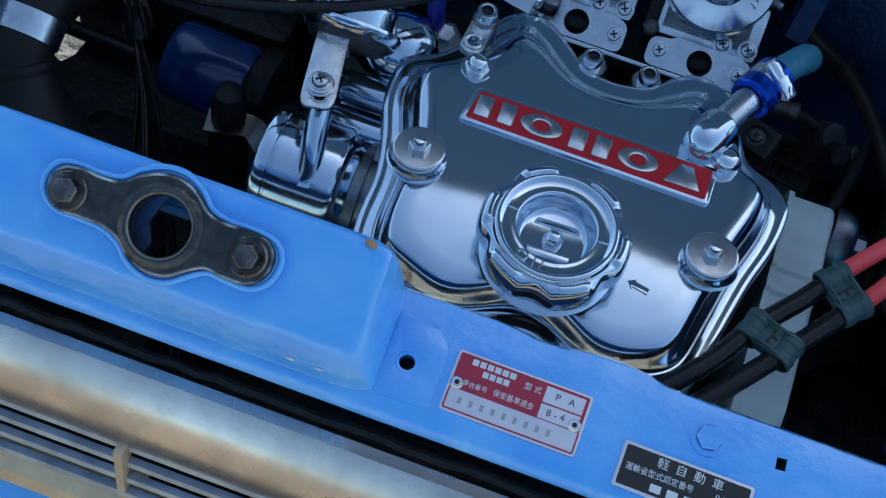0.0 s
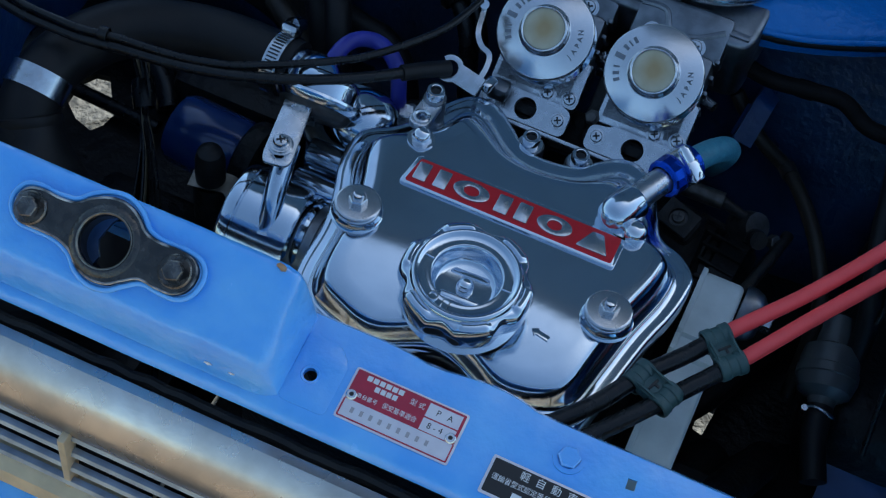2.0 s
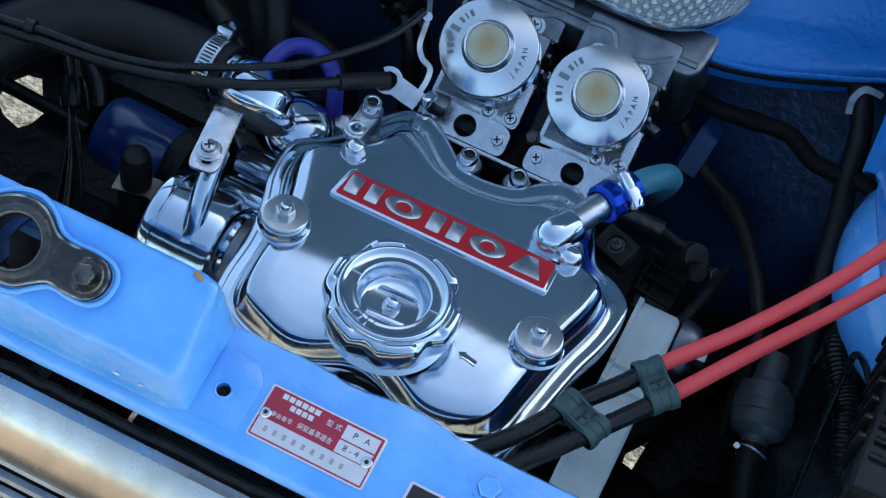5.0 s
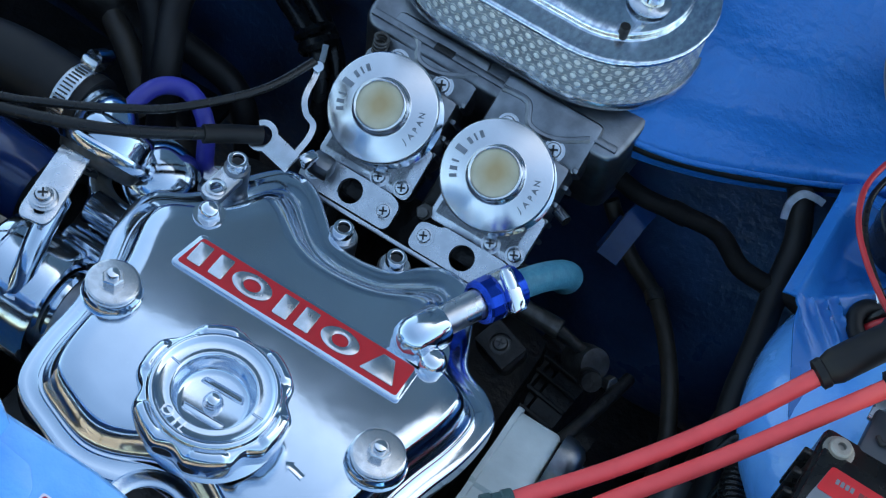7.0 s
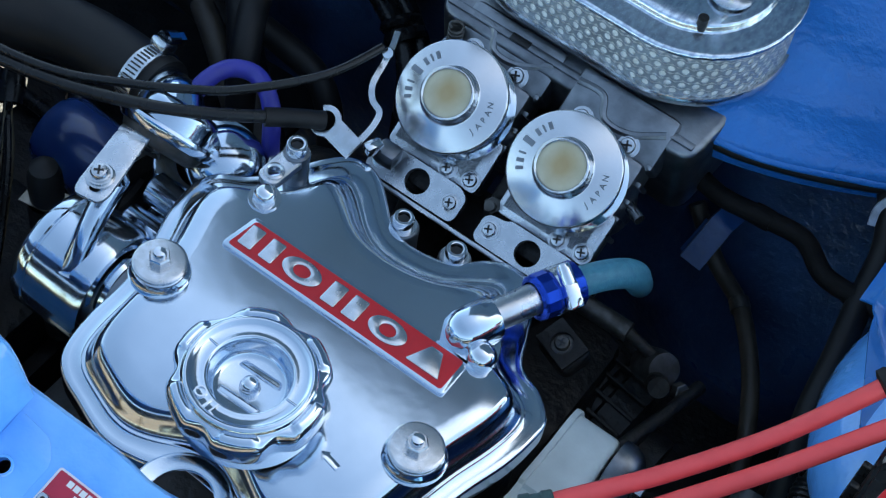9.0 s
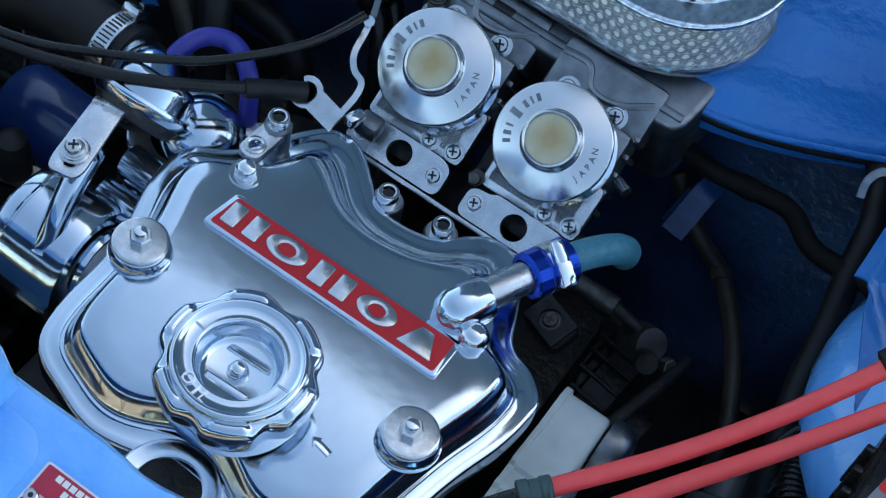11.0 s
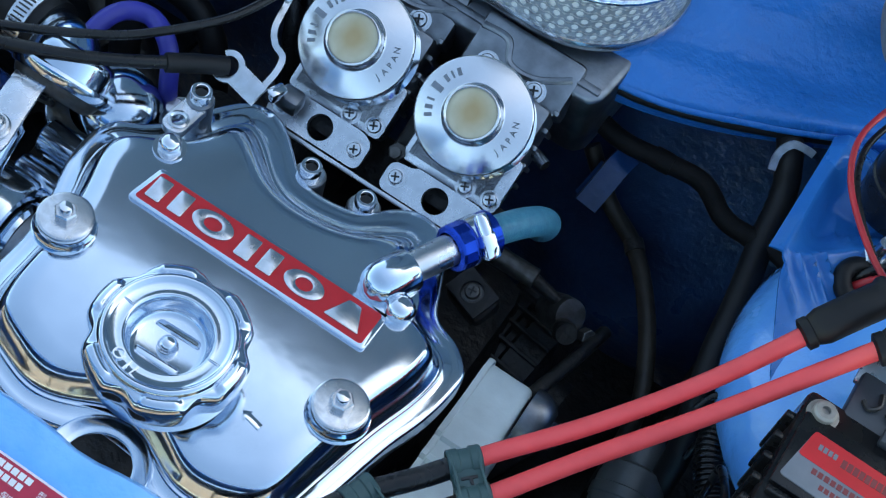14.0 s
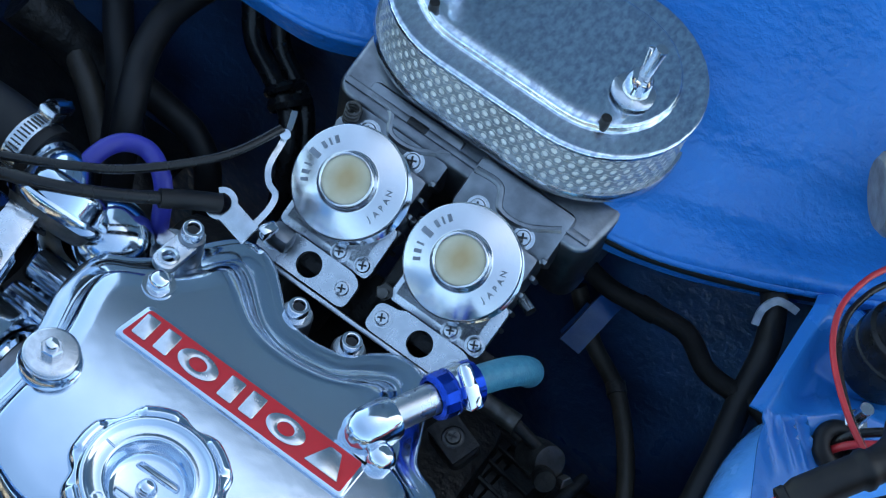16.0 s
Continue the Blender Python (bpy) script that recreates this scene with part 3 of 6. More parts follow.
# ---- engine ----
OUTLINE = [(0.113, 0.020), (0.112, 0.034), (0.101, 0.045), (0.086, 0.052), (0.078, 0.067), (0.069, 0.086), (0.057, 0.0980), (0.043, 0.0995),
           (0.031, 0.0915), (0.022, 0.0812), (0.010, 0.0768), (-0.004, 0.0755), (-0.016, 0.0785), (-0.028, 0.0890), (-0.041, 0.1000), (-0.054, 0.1035), (-0.066, 0.0985),
           (-0.078, 0.082), (-0.086, 0.066), (-0.097, 0.0535), (-0.110, 0.044), (-0.1145, 0.030), (-0.1125, 0.010), (-0.106, -0.010), (-0.1005, -0.036),
           (-0.100, -0.065), (-0.096, -0.086), (-0.086, -0.097), (-0.070, -0.1035), (-0.055, -0.109), (-0.042, -0.111), (-0.028, -0.109), (-0.018, -0.106),
           (-0.010, -0.104), (0.002, -0.103), (0.014, -0.104), (0.021, -0.107), (0.031, -0.111), (0.045, -0.112), (0.060, -0.109), (0.078, -0.101),
           (0.090, -0.087), (0.096, -0.060), (0.103, -0.025), (0.110, 0.000)]


# step in from the edge, height: rolled lip, flat rim, double bead, wide fillet, flat top
COVER_STEPS = [(0.0, -0.034), (0.0, -0.0218), (0.0006, -0.0208), (0.0018, -0.0202), (0.0060, -0.0199), (0.0136, -0.0200), (0.0143, -0.0194), (0.0150, -0.0190), (0.0157, -0.0192), (0.0166, -0.0189), (0.0176, -0.0181),
               (0.0188, -0.0165), (0.0201, -0.0140), (0.0215, -0.0109), (0.0230, -0.0077), (0.0248, -0.0047), (0.0268, -0.0024), (0.0290, -0.0009), (0.0314, 0.0)]


def crown(y):
    """How far the top of the cover falls away towards its front lobes."""
    return 2.0 * max(0.0, -0.030 - y) ** 2


def cover_body():
    """The cover, drawn inwards along rays from its middle so that each line keeps its step from the edge."""
    edge = np.array([(v.x, v.y) for v in curve([(x, y, 0) for x, y in OUTLINE], 8, closed=True)])
    ang = np.unwrap(np.arctan2(edge[:, 1], edge[:, 0]))
    far = np.hypot(edge[:, 0], edge[:, 1])
    n = 540
    rays = ang[0] + 2 * math.pi * np.arange(n) / n
    reach = np.interp(rays, np.append(ang, ang[0] + 2 * math.pi), np.append(far, far[0]))
    way = np.stack([np.cos(rays), np.sin(rays)], 1)
    grid = np.linspace(0.40, 1.0, 121)
    pts = way[:, None, :] * (reach[:, None] * grid)[:, :, None]
    nxt = np.roll(edge, -1, 0)
    run = nxt - edge
    gap = np.full(pts.shape[:2], 9.0)
    for p, d in zip(edge, run):
        rel = pts - p
        t = np.clip((rel @ d) / (d @ d), 0, 1)
        gap = np.minimum(gap, np.linalg.norm(rel - t[:, :, None] * d, axis=2))
    rings = []
    # the rim is widest towards the carburettors
    back = np.clip((np.sin(rays) - 0.15) / 0.5, 0, 1)
    back = 0.66 + 0.34 * back * back * (3 - 2 * back)
    valley = back + 0.40 * np.exp(-((np.angle(np.exp(1j * (rays + 1.64)))) / 0.23) ** 2)
    for step, z in COVER_STEPS:
        want = step * valley
        rad = np.array([r * np.interp(-w, -g, grid) if w > 0 else r for r, g, w in zip(reach, np.minimum.accumulate(gap, 1), want)])
        for _ in range(int(step / 0.0255 * 45)):
            rad = 0.25 * np.roll(rad, 1) + 0.5 * rad + 0.25 * np.roll(rad, -1)
        rings.append((way * rad[:, None], z))
    top = rings[-1][0]
    for s in (0.9, 0.75, 0.55, 0.35, 0.15):
        rings.append((top * s, 0.0003 * (1 - s)))
    bm = bmesh.new()
    vs = [[bm.verts.new((x, y, z - crown(y) * min(1.0, max(0.0, (z + 0.0195) / 0.0195)))) for x, y in r] for r, z in rings]
    for a, b in zip(vs, vs[1:]):
        for k in range(n):
            bm.faces.new((a[k], a[(k + 1) % n], b[(k + 1) % n], b[k]))
    c = bm.verts.new((0, 0, 0.0003))
    for k in range(n):
        bm.faces.new((vs[-1][k], vs[-1][(k + 1) % n], c))
    bmesh.ops.recalc_face_normals(bm, faces=bm.faces)
    return bm


valve_cover = thing("valve_cover", "mirror-polished aluminium valve cover with a red nameplate", "engine cover")
part("body", cover_body(), POLISHED, valve_cover, angle=70)
ring_ = part("well_ring", lathe([(0.0262, -0.0215), (0.0252, -0.0190), (0.0240, -0.0182), (0.0228, -0.0186), (0.0172, -0.0186), (0.0162, -0.0192), (0.0158, -0.0260)], 48), POLISHED, valve_cover, "polished ring round a dark well", m=pose(0.0020, -0.1125, 0.0))
part("well_floor", lathe([(0.0160, -0.0200), (0, -0.0202)], 40), GRIME, ring_, m=pose(0.0020, -0.1125, 0.0))


def engine_block():
    root = thing("engine_block", "grimy black engine block under the polished cover", "engine")
    part("head", prism([(x * 0.93, y * 0.93) for x, y in OUTLINE], -0.10, -0.034), GRIME, root)
    part("block", box(0.24, 0.26, 0.32, (-0.01, 0.03, -0.26), 0.02), GRIME, root)
    return root


engine_block()
# ---- the cover's fittings ----
def badge():
    rim = [(-0.0690, 0.0), (0.0690, 0.0), (0.0688, 0.0245), (-0.0655, 0.0238)]
    frame_ = part("badge", prism(rounded(rim, 0.003), -0.0005, 0.0020, 0.0008), POLISHED, valve_cover, "red enamel nameplate with a polished rim")
    inner = [(-0.0660, 0.0022), (0.0664, 0.0022), (0.0662, 0.0222), (-0.0632, 0.0216)]
    part("field", prism(rounded(inner, 0.002), 0.0016, 0.00215), RED, frame_)
    y0, y1, z0, z1 = 0.0052, 0.0190, 0.002, 0.0031
    cy, hy = (y0 + y1) / 2, (y1 - y0) / 2

    def oval(cx, rx, ry):
        return [(cx + rx * math.cos(a), cy + ry * math.sin(a)) for a in np.linspace(0, 2 * math.pi, 40, endpoint=False)]
    for cx in (-0.0585, -0.0455):
        part("mark", prism(rounded([(cx - 0.0042, y0), (cx + 0.0042, y0), (cx + 0.0042, y1), (cx - 0.0042, y1)], 0.001), z0, z1, 0.0004), ZINC, frame_)
    part("mark", plate(oval(-0.0265, 0.0115, hy), [oval(-0.0265, 0.0048, hy * 0.5)], z0, z1, 0.0003), ZINC, frame_)
    for cx in (-0.0060, 0.0070):
        part("mark", prism(rounded([(cx - 0.0044, y0), (cx + 0.0044, y0), (cx + 0.0044, y1), (cx - 0.0044, y1)], 0.001), z0, z1, 0.0004), ZINC, frame_)
    part("mark", plate(oval(0.0270, 0.0110, hy), [oval(0.0270, 0.0045, hy * 0.5)], z0, z1, 0.0003), ZINC, frame_)
    part("mark", prism(rounded([(0.0425, y0), (0.0625, y0), (0.0560, y1), (0.0490, y1)], 0.001), z0, z1, 0.0004), ZINC, frame_)


badge()


def cover_stud(at):
    """Sleeve, cup washer, nut and stud end that hold the cover down."""
    root = thing("cover_fastener", "zinc-plated nut and cup washer on the valve cover", "fastener", "cover fasteners", at=at)
    part("boss", lathe([(0.0160, 0.0), (0.0148, 0.0008), (0.0138, 0.0026), (0.0133, 0.0048)], 32), POLISHED, root)
    part("grommet", lathe([(0.0124, 0.0044), (0.0130, 0.0050), (0.0130, 0.0058), (0.0124, 0.0062), (0.0130, 0.0068), (0.0128, 0.0078)], 32), CHROME, root)
    part("washer", lathe([(0.0126, 0.0074), (0.0135, 0.0078), (0.0138, 0.0086), (0.0136, 0.0094), (0.0129, 0.0099), (0.0122, 0.0100), (0.0, 0.0100)], 40), ZINC, root)
    part("nut", hexagon(0.0100, 0.0050), ZINC, root, m=pose(0, 0, 0.0099, 0, 0, 12))
    part("stud", lathe([(0.0034, 0.0148), (0.0034, 0.0166), (0.0029, 0.0180), (0.0, 0.0185)], 20), CHROME, root)
    return root


cover_stud((-0.0806, -0.0315, -0.0004))
cover_stud((0.0775, -0.0335, -0.0004))


def dome_nut(at, label):
    root = thing("dome_nut", label, "nut", at=at)
    part("washer", lathe([(0.0085, 0.0), (0.0085, 0.0012), (0.0, 0.0013)], 28), CHROME, root)
    part("flats", hexagon(0.0116, 0.0022), CHROME, root, m=pose(0, 0, 0.0012))
    part("dome", lathe([(0.0058, 0.0030), (0.0058, 0.0042), (0.0053, 0.0060), (0.0041, 0.0075), (0.0022, 0.0084), (0.0, 0.0087)], 28), CHROME, root)


dome_nut((-0.0703, 0.0365, 0.0), "chrome dome nut on the valve cover")


def arrow_mark():
    pts = [(-0.0055, -0.0018), (0.0025, -0.0018), (0.0025, -0.0034), (0.0062, 0.0), (0.0025, 0.0034), (0.0025, 0.0018), (-0.0055, 0.0018)]
    part("arrow", prism(pts, -0.0004, 0.0006, 0.0002), POLISHED, valve_cover, m=pose(0.0478, -0.0595, -crown(-0.0595), 5, 0, 168))


arrow_mark()


def lifting_eye():
    root = thing("earth_lug", "aluminium lug with an eye, bolted beside the valve cover", "bracket", at=(-0.0762, 0.0700, -0.0080))
    lug = rounded([(-0.0066, -0.025), (0.0066, -0.025), (0.0066, 0.0075), (-0.0066, 0.0075)], 0.0065, 8)
    part("lug", plate(lug, [circle(0.0035, 20, 0.0, -0.017)], 0.004, 0.0085, 0.0008), BRUSHED, root, m=pose(0, 0, 0, 0, 0, -4))
    part("eyelet", lathe([(0.0035, 0.0085), (0.0044, 0.0094), (0.0056, 0.0090), (0.0060, 0.0080)], 28), ZINC, root, m=pose(-0.0012, -0.0169, 0))
    part("boss", lathe([(0.0072, -0.02), (0.0072, 0.008), (0.0070, 0.0095), (0, 0.0096)], 28), CAST, root)
    socket_bolt(root, 0.0094)


def socket_bolt(root, z, at=(0, 0), r=0.0058):
    ob = part("cap_screw", lathe([(r, 0.0), (r, 0.0062), (r * 0.92, 0.0072), (r * 0.72, 0.0074), (r * 0.62, 0.0071), (r * 0.58, 0.0030), (0, 0.0030)], 30), CHROME, root, m=pose(at[0], at[1], z))
    part("socket", prism([(r * 0.57 * math.cos(math.pi / 3 * k), r * 0.57 * math.sin(math.pi / 3 * k)) for k in range(6)], 0.0030, 0.0052), BLACK_INK, ob, m=pose(at[0], at[1], z))
    return ob


lifting_eye()


def plug_boss(at):
    root = thing("socket_screw", "socket-head screw in a cast boss behind the cover", "screw", "manifold screws", at=at)
    part("boss", lathe([(0.0095, -0.035), (0.0092, -0.006), (0.0085, -0.0045), (0, -0.0045)], 28), CAST, root)
    part("washer", lathe([(0.0078, -0.0046), (0.0078, -0.0034), (0, -0.0033)], 28), ZINC, root)
    socket_bolt(root, -0.0034)


plug_boss((-0.0142, 0.0840, -0.0190))
plug_boss((0.0183, 0.0872, -0.0215))


def breather():
    root = thing("breather_elbow", "polished breather elbow on the valve cover", "pipe elbow")
    d = Vector((0.40, 0.91, 0.0)).normalized()
    q = d.to_track_quat("Z", "X").to_matrix().to_4x4()
    part("flange", prism(rounded([(0.0445, 0.0300), (0.0570, 0.0215), (0.0720, 0.0200), (0.0800, 0.0300), (0.0740, 0.0460), (0.0600, 0.0520)], 0.008, 6), -0.003, 0.0020, 0.0015), POLISHED, root)
    body = lathe([(0, -0.0110), (0.0048, -0.0098), (0.0088, -0.0066), (0.0110, -0.0020), (0.0116, 0.0040), (0.0116, 0.0150), (0.0108, 0.0170), (0.0084, 0.0172)], 36)
    part("body", body, POLISHED, root, m=Matrix.Translation((0.0565, 0.0350, 0.0050)) @ q, angle=50)
    part("skirt", prism(rounded([(0.0450, 0.0310), (0.0620, 0.0240), (0.0735, 0.0500), (0.0560, 0.0560)], 0.007, 6), -0.003, 0.0048, 0.0028, 3), POLISHED, root)
    part("pipe", tube([(0.0620, 0.0475, 0.0060), (0.0690, 0.0635, 0.0060), (0.0755, 0.0785, 0.0055), (0.0790, 0.0865, 0.0045)], 0.0082, 24), BRUSHED, root)
    part("screw_dome", lathe([(0.0078, 0.0), (0.0076, 0.0045), (0.0062, 0.0075), (0.0034, 0.0092), (0, 0.0096)], 28), CHROME, root, m=pose(0.0712, 0.0298, 0.0))
    hose = thing("breather_hose", "teal braided breather hose clamped to the elbow", "hose")
    part("hose", tube([(0.0745, 0.0760, 0.0056), (0.0825, 0.0935, 0.0040), (0.0905, 0.1110, -0.0005), (0.0972, 0.1250, -0.0075), (0.1005, 0.1350, -0.0180), (0.0990, 0.1470, -0.0370), (0.0950, 0.1680, -0.0680), (0.0900, 0.1900, -0.1000)], 0.0080, 24), TEAL_HOSE, hose)
    d = Vector((0.0085, 0.0185, -0.0012)).normalized()
    q = d.to_track_quat("Z", "X").to_matrix().to_4x4()
    clamp = thing("hose_clamp", "blue anodised clamp round the breather hose", "hose clamp", m=Matrix.Translation((0.0728, 0.0722, 0.0058)) @ q)
    part("nut", lathe([(0.0092, 0.0), (0.0118, 0.0006), (0.0124, 0.0020), (0.0124, 0.0090), (0.0118, 0.0105)], 14), BLUE_ANOD, clamp, angle=20)
    part("band", lathe([(0.0108, 0.0105), (0.0124, 0.0105), (0.0124, 0.0190), (0.0108, 0.0190)], 36), ZINC, clamp)
    part("collar", lathe([(0.0106, 0.0185), (0.0124, 0.0190), (0.0124, 0.0250), (0.0104, 0.0262)], 14), BLUE_ANOD, clamp)
    side = (q.to_3x3().transposed() @ Vector((0.42, -0.45, 0.79))).normalized()
    turn = math.degrees(math.atan2(side.y, side.x))
    part("screw_block", box(0.0080, 0.0140, 0.0085, (0.0125, 0.003, 0.0146), 0.0018), CHROME, clamp, m=pose(0, 0, 0, 0, 0, turn))
    part("screw", lathe([(0.0040, 0.0), (0.0040, 0.0085), (0.0030, 0.0105), (0, 0.0110)], 18), CHROME, clamp, m=pose(0, 0, 0, 0, 0, turn) @ pose(0.0130, -0.0030, 0.0146, 90))


breather()


def filler_cap():
    root = thing("oil_filler_cap", "polished aluminium oil filler cap with finger scallops", "oil cap", at=(-0.0005, -0.0600, 0.0))
    part("neck", lathe([(0.0350, -0.002), (0.0315, 0.0004), (0.0278, 0.0024), (0.0266, 0.0044), (0.0266, 0.0080)], 64), POLISHED, root)

    def lobes(a, r):
        return 1 - 0.088 * max(0.0, -math.cos(6 * a)) ** 1.5 * min(1.0, max(0.0, (r - 0.0325) / 0.0045)) if r > 0.0325 else 1
    body = lathe([(0.0250, 0.0062), (0.0330, 0.0056), (0.0362, 0.0066), (0.0378, 0.0090), (0.0386, 0.0130), (0.0389, 0.0168), (0.0387, 0.0198), (0.0378, 0.0220), (0.0362, 0.0235), (0.0345, 0.0241), (0.0330, 0.0242),
                  (0.0321, 0.0245), (0.0316, 0.0252), (0.0312, 0.0262), (0.0304, 0.0270), (0.0293, 0.0273), (0.0283, 0.0268), (0.0274, 0.0258), (0.0262, 0.0253), (0.0222, 0.0251), (0.0212, 0.0253), (0.0204, 0.0252),
                  (0.0198, 0.0242), (0.0194, 0.0210), (0.0188, 0.0170), (0.0180, 0.0146), (0.0166, 0.0134), (0.0148, 0.0130), (0.0, 0.0128)], 180, lobes)
    # six broad tabs stand up from the rim
    for v in body.verts:
        r, a = math.hypot(v.co.x, v.co.y), math.atan2(v.co.y, v.co.x)
        if v.co.z > 0.0205 and r > 0.0325:
            v.co.z += 0.0016 * max(0.0, min(1.0, (math.cos(6 * a) + 0.10) / 0.40))
    part("body", body, POLISHED, root, angle=60)
    for y in (-0.0088, 0.0088):
        part("cross_rib", prism(rounded([(-0.0125, -0.0024), (0.0125, -0.0024), (0.0110, 0.0024), (-0.0110, 0.0024)], 0.0020, 4), 0.0122, 0.0139, 0.0016, 4), POLISHED, root, m=pose(0, y, 0, 0, 0, 2 if y > 0 else 182))
    part("rivet", lathe([(0.0052, 0.0128), (0.0050, 0.0145), (0.0045, 0.0150), (0.0043, 0.0166), (0.0036, 0.0182), (0.0020, 0.0191), (0, 0.0193)], 28), CHROME, root)
    for k in range(2):
        part("index_line", box(0.0058, 0.0010, 0.0009, (0.0240, 0, 0.0254), 0.0003), POLISHED, root, m=pose(0, 0, 0, 0, 0, 1 + 173 * k))
    for ch, dx in (("O", -0.0062), ("I", 0.0), ("L", 0.0050)):
        writing("lettering", ch, 0.0085, CHROME, root, pose(-0.0052 + dx, -0.0244 - 0.26 * dx + 30 * dx * dx, 0.0255, 0, 0, -12), 1.0, "raised cast letter", 0.0006)


filler_cap()


# ---- carburettors and air cleaner ----
def cross_screw(parent, x, y, z, r=0.0046, m=None):
    """A pan-head cross-recess screw on its washers."""
    h = lathe([(r * 1.45, 0.0), (r * 1.45, 0.0007), (r * 1.18, 0.0008), (r * 1.18, 0.0016), (r, 0.0018), (r, 0.0034), (r * 0.86, 0.0044), (r * 0.5, 0.0048), (0, 0.0049)], 28)
    ob = part("screw", h, ZINC, parent, m=(m or Matrix()) @ pose(x, y, z))
    c = join(box(r * 1.15, r * 0.24, 0.0012, (0, 0, 0.0046)), box(r * 0.24, r * 1.15, 0.0012, (0, 0, 0.0046)))
    part("recess", c, BLACK_INK, ob, m=(m or Matrix()) @ pose(x, y, z, 0, 0, 25))
    return ob


def carburettor(at):
    root = thing("carburettor", "polished motorcycle-type carburettor with a nylon window in its cap", "carburettor", "pair of carburettors", m=pose(*at, 35))
    cap = part("top_cap", lathe([(0.0305, -0.0150), (0.0317, -0.0138), (0.0320, -0.0118), (0.0317, -0.0102), (0.0308, -0.0094), (0.0172, -0.0078), (0.0163, -0.0072), (0.0158, -0.0060), (0.0155, -0.0016),
                                 (0.0149, -0.0003), (0.0140, 0.0), (0.0132, -0.0005), (0.0129, -0.0016)], 72), SATIN_CAP, root, "spun aluminium cap", angle=50)
    part("window", lathe([(0.0133, -0.0017), (0.0100, -0.0009), (0, -0.0006)], 36), NYLON, cap, "yellowed nylon window")
    # raised maker's mark as plain bars on the upper left of the rim, origin lettering on the lower right
    for a, w, h in ((211, 0.0020, 0.0040), (201, 0.0022, 0.0040), (191, 0.0012, 0.0040), (174, 0.0034, 0.0068), (158, 0.0022, 0.0040), (149, 0.0012, 0.0040), (140, 0.0022, 0.0040)):
        part("mark", box(w, h, 0.0009, (0, 0.0240, -0.0085), 0.0002), CAST, cap, m=pose(0, 0, 0, 0, 0, a - 90))
    for k, ch in enumerate("JAPAN"):
        a = radians(-26 + 11 * k)
        writing("lettering", ch, 0.0046, CAST, cap, Matrix.Translation((0.0235 * math.cos(a), 0.0235 * math.sin(a), -0.0086)) @ pose(0, 0, 0, 0, 0, math.degrees(a) + 90), 1.0, "", 0.0008)
    part("neck", lathe([(0.0315, -0.0352), (0.0315, -0.0336), (0.0300, -0.0326), (0.0286, -0.0318), (0.0283, -0.022), (0.0278, -0.0145)], 56), POLISHED, root)
    part("clip", box(0.0055, 0.0030, 0.008, (0.0195, -0.0225, -0.0255), 0.001), ZINC, root)
    deck = rounded([(-0.0260, -0.0385), (0.0340, -0.0385), (0.0340, -0.0060), (-0.0260, -0.0060)], 0.004)
    part("deck", prism(deck, -0.0410, -0.0350, 0.0008), BRUSHED, root)
    flange = rounded([(-0.0270, -0.0585), (0.0340, -0.0585), (0.0340, -0.0420), (0.0270, -0.0385), (-0.0120, -0.0385), (-0.0150, -0.0405), (-0.0270, -0.0420)], 0.0055, 6)
    part("flange", plate(flange, [circle(0.0074, 32, 0.0045, -0.0488)], -0.0335, -0.0280), BRUSHED, root)
    part("flange_core", box(0.040, 0.010, 0.012, (0.0045, -0.047, -0.044), 0.002), GRIME, root)
    for x, y, z in ((0.0276, -0.0490, -0.0283), (-0.0200, -0.0490, -0.0283), (0.0285, -0.0325, -0.0350), (0.0135, -0.0335, -0.0350)):
        cross_screw(root, x, y, z, 0.0040)
    part("body", box(0.058, 0.064, 0.034, (0.002, -0.006, -0.052), 0.004), CAST, root)
    part("float_bowl", lathe([(0.024, -0.12), (0.027, -0.11), (0.027, -0.07), (0.024, -0.065)], 32), CAST, root)
    # the inlet side: a stepped casting with two shoulders and ledges
    part("inlet", box(0.064, 0.034, 0.026, (0.002, 0.040, -0.0575), 0.004), CAST, root)
    part("shoulder", prism(rounded([(-0.0270, 0.0180), (0.0270, 0.0180), (0.0300, 0.0400), (-0.0300, 0.0400)], 0.007, 6), -0.052, -0.0465, 0.0018), CAST, root)
    part("ledge", tube([(-0.028, 0.047, -0.0455), (-0.012, 0.047, -0.0452), (-0.004, 0.036, -0.0455), (0.012, 0.036, -0.0455), (0.030, 0.046, -0.0455)], 0.0024, 8), CAST, root)
    for x, y in ((0.0154, 0.0302), (-0.0150, 0.0302)):
        part("lug", lathe([(0.0070, -0.055), (0.0068, -0.0455), (0.0, -0.0450)], 24), CAST, root, m=pose(x, y, 0))
        cross_screw(root, x, y, -0.0452, 0.0046)
    for k in range(5):
        part("web", box(0.0035, 0.0030, 0.026, (0.0325, -0.018 + 0.011 * k, -0.052), 0.001), CAST, root)
    part("idle_screw", tube([(0.030, 0.004, -0.060), (0.041, 0.000, -0.056)], 0.0035, 10, smooth=False), ZINC, root)
    return root


carb_left = carburettor((-0.0360, 0.1472, 0.0122))
carb_right = carburettor((0.0391, 0.1456, 0.0141))


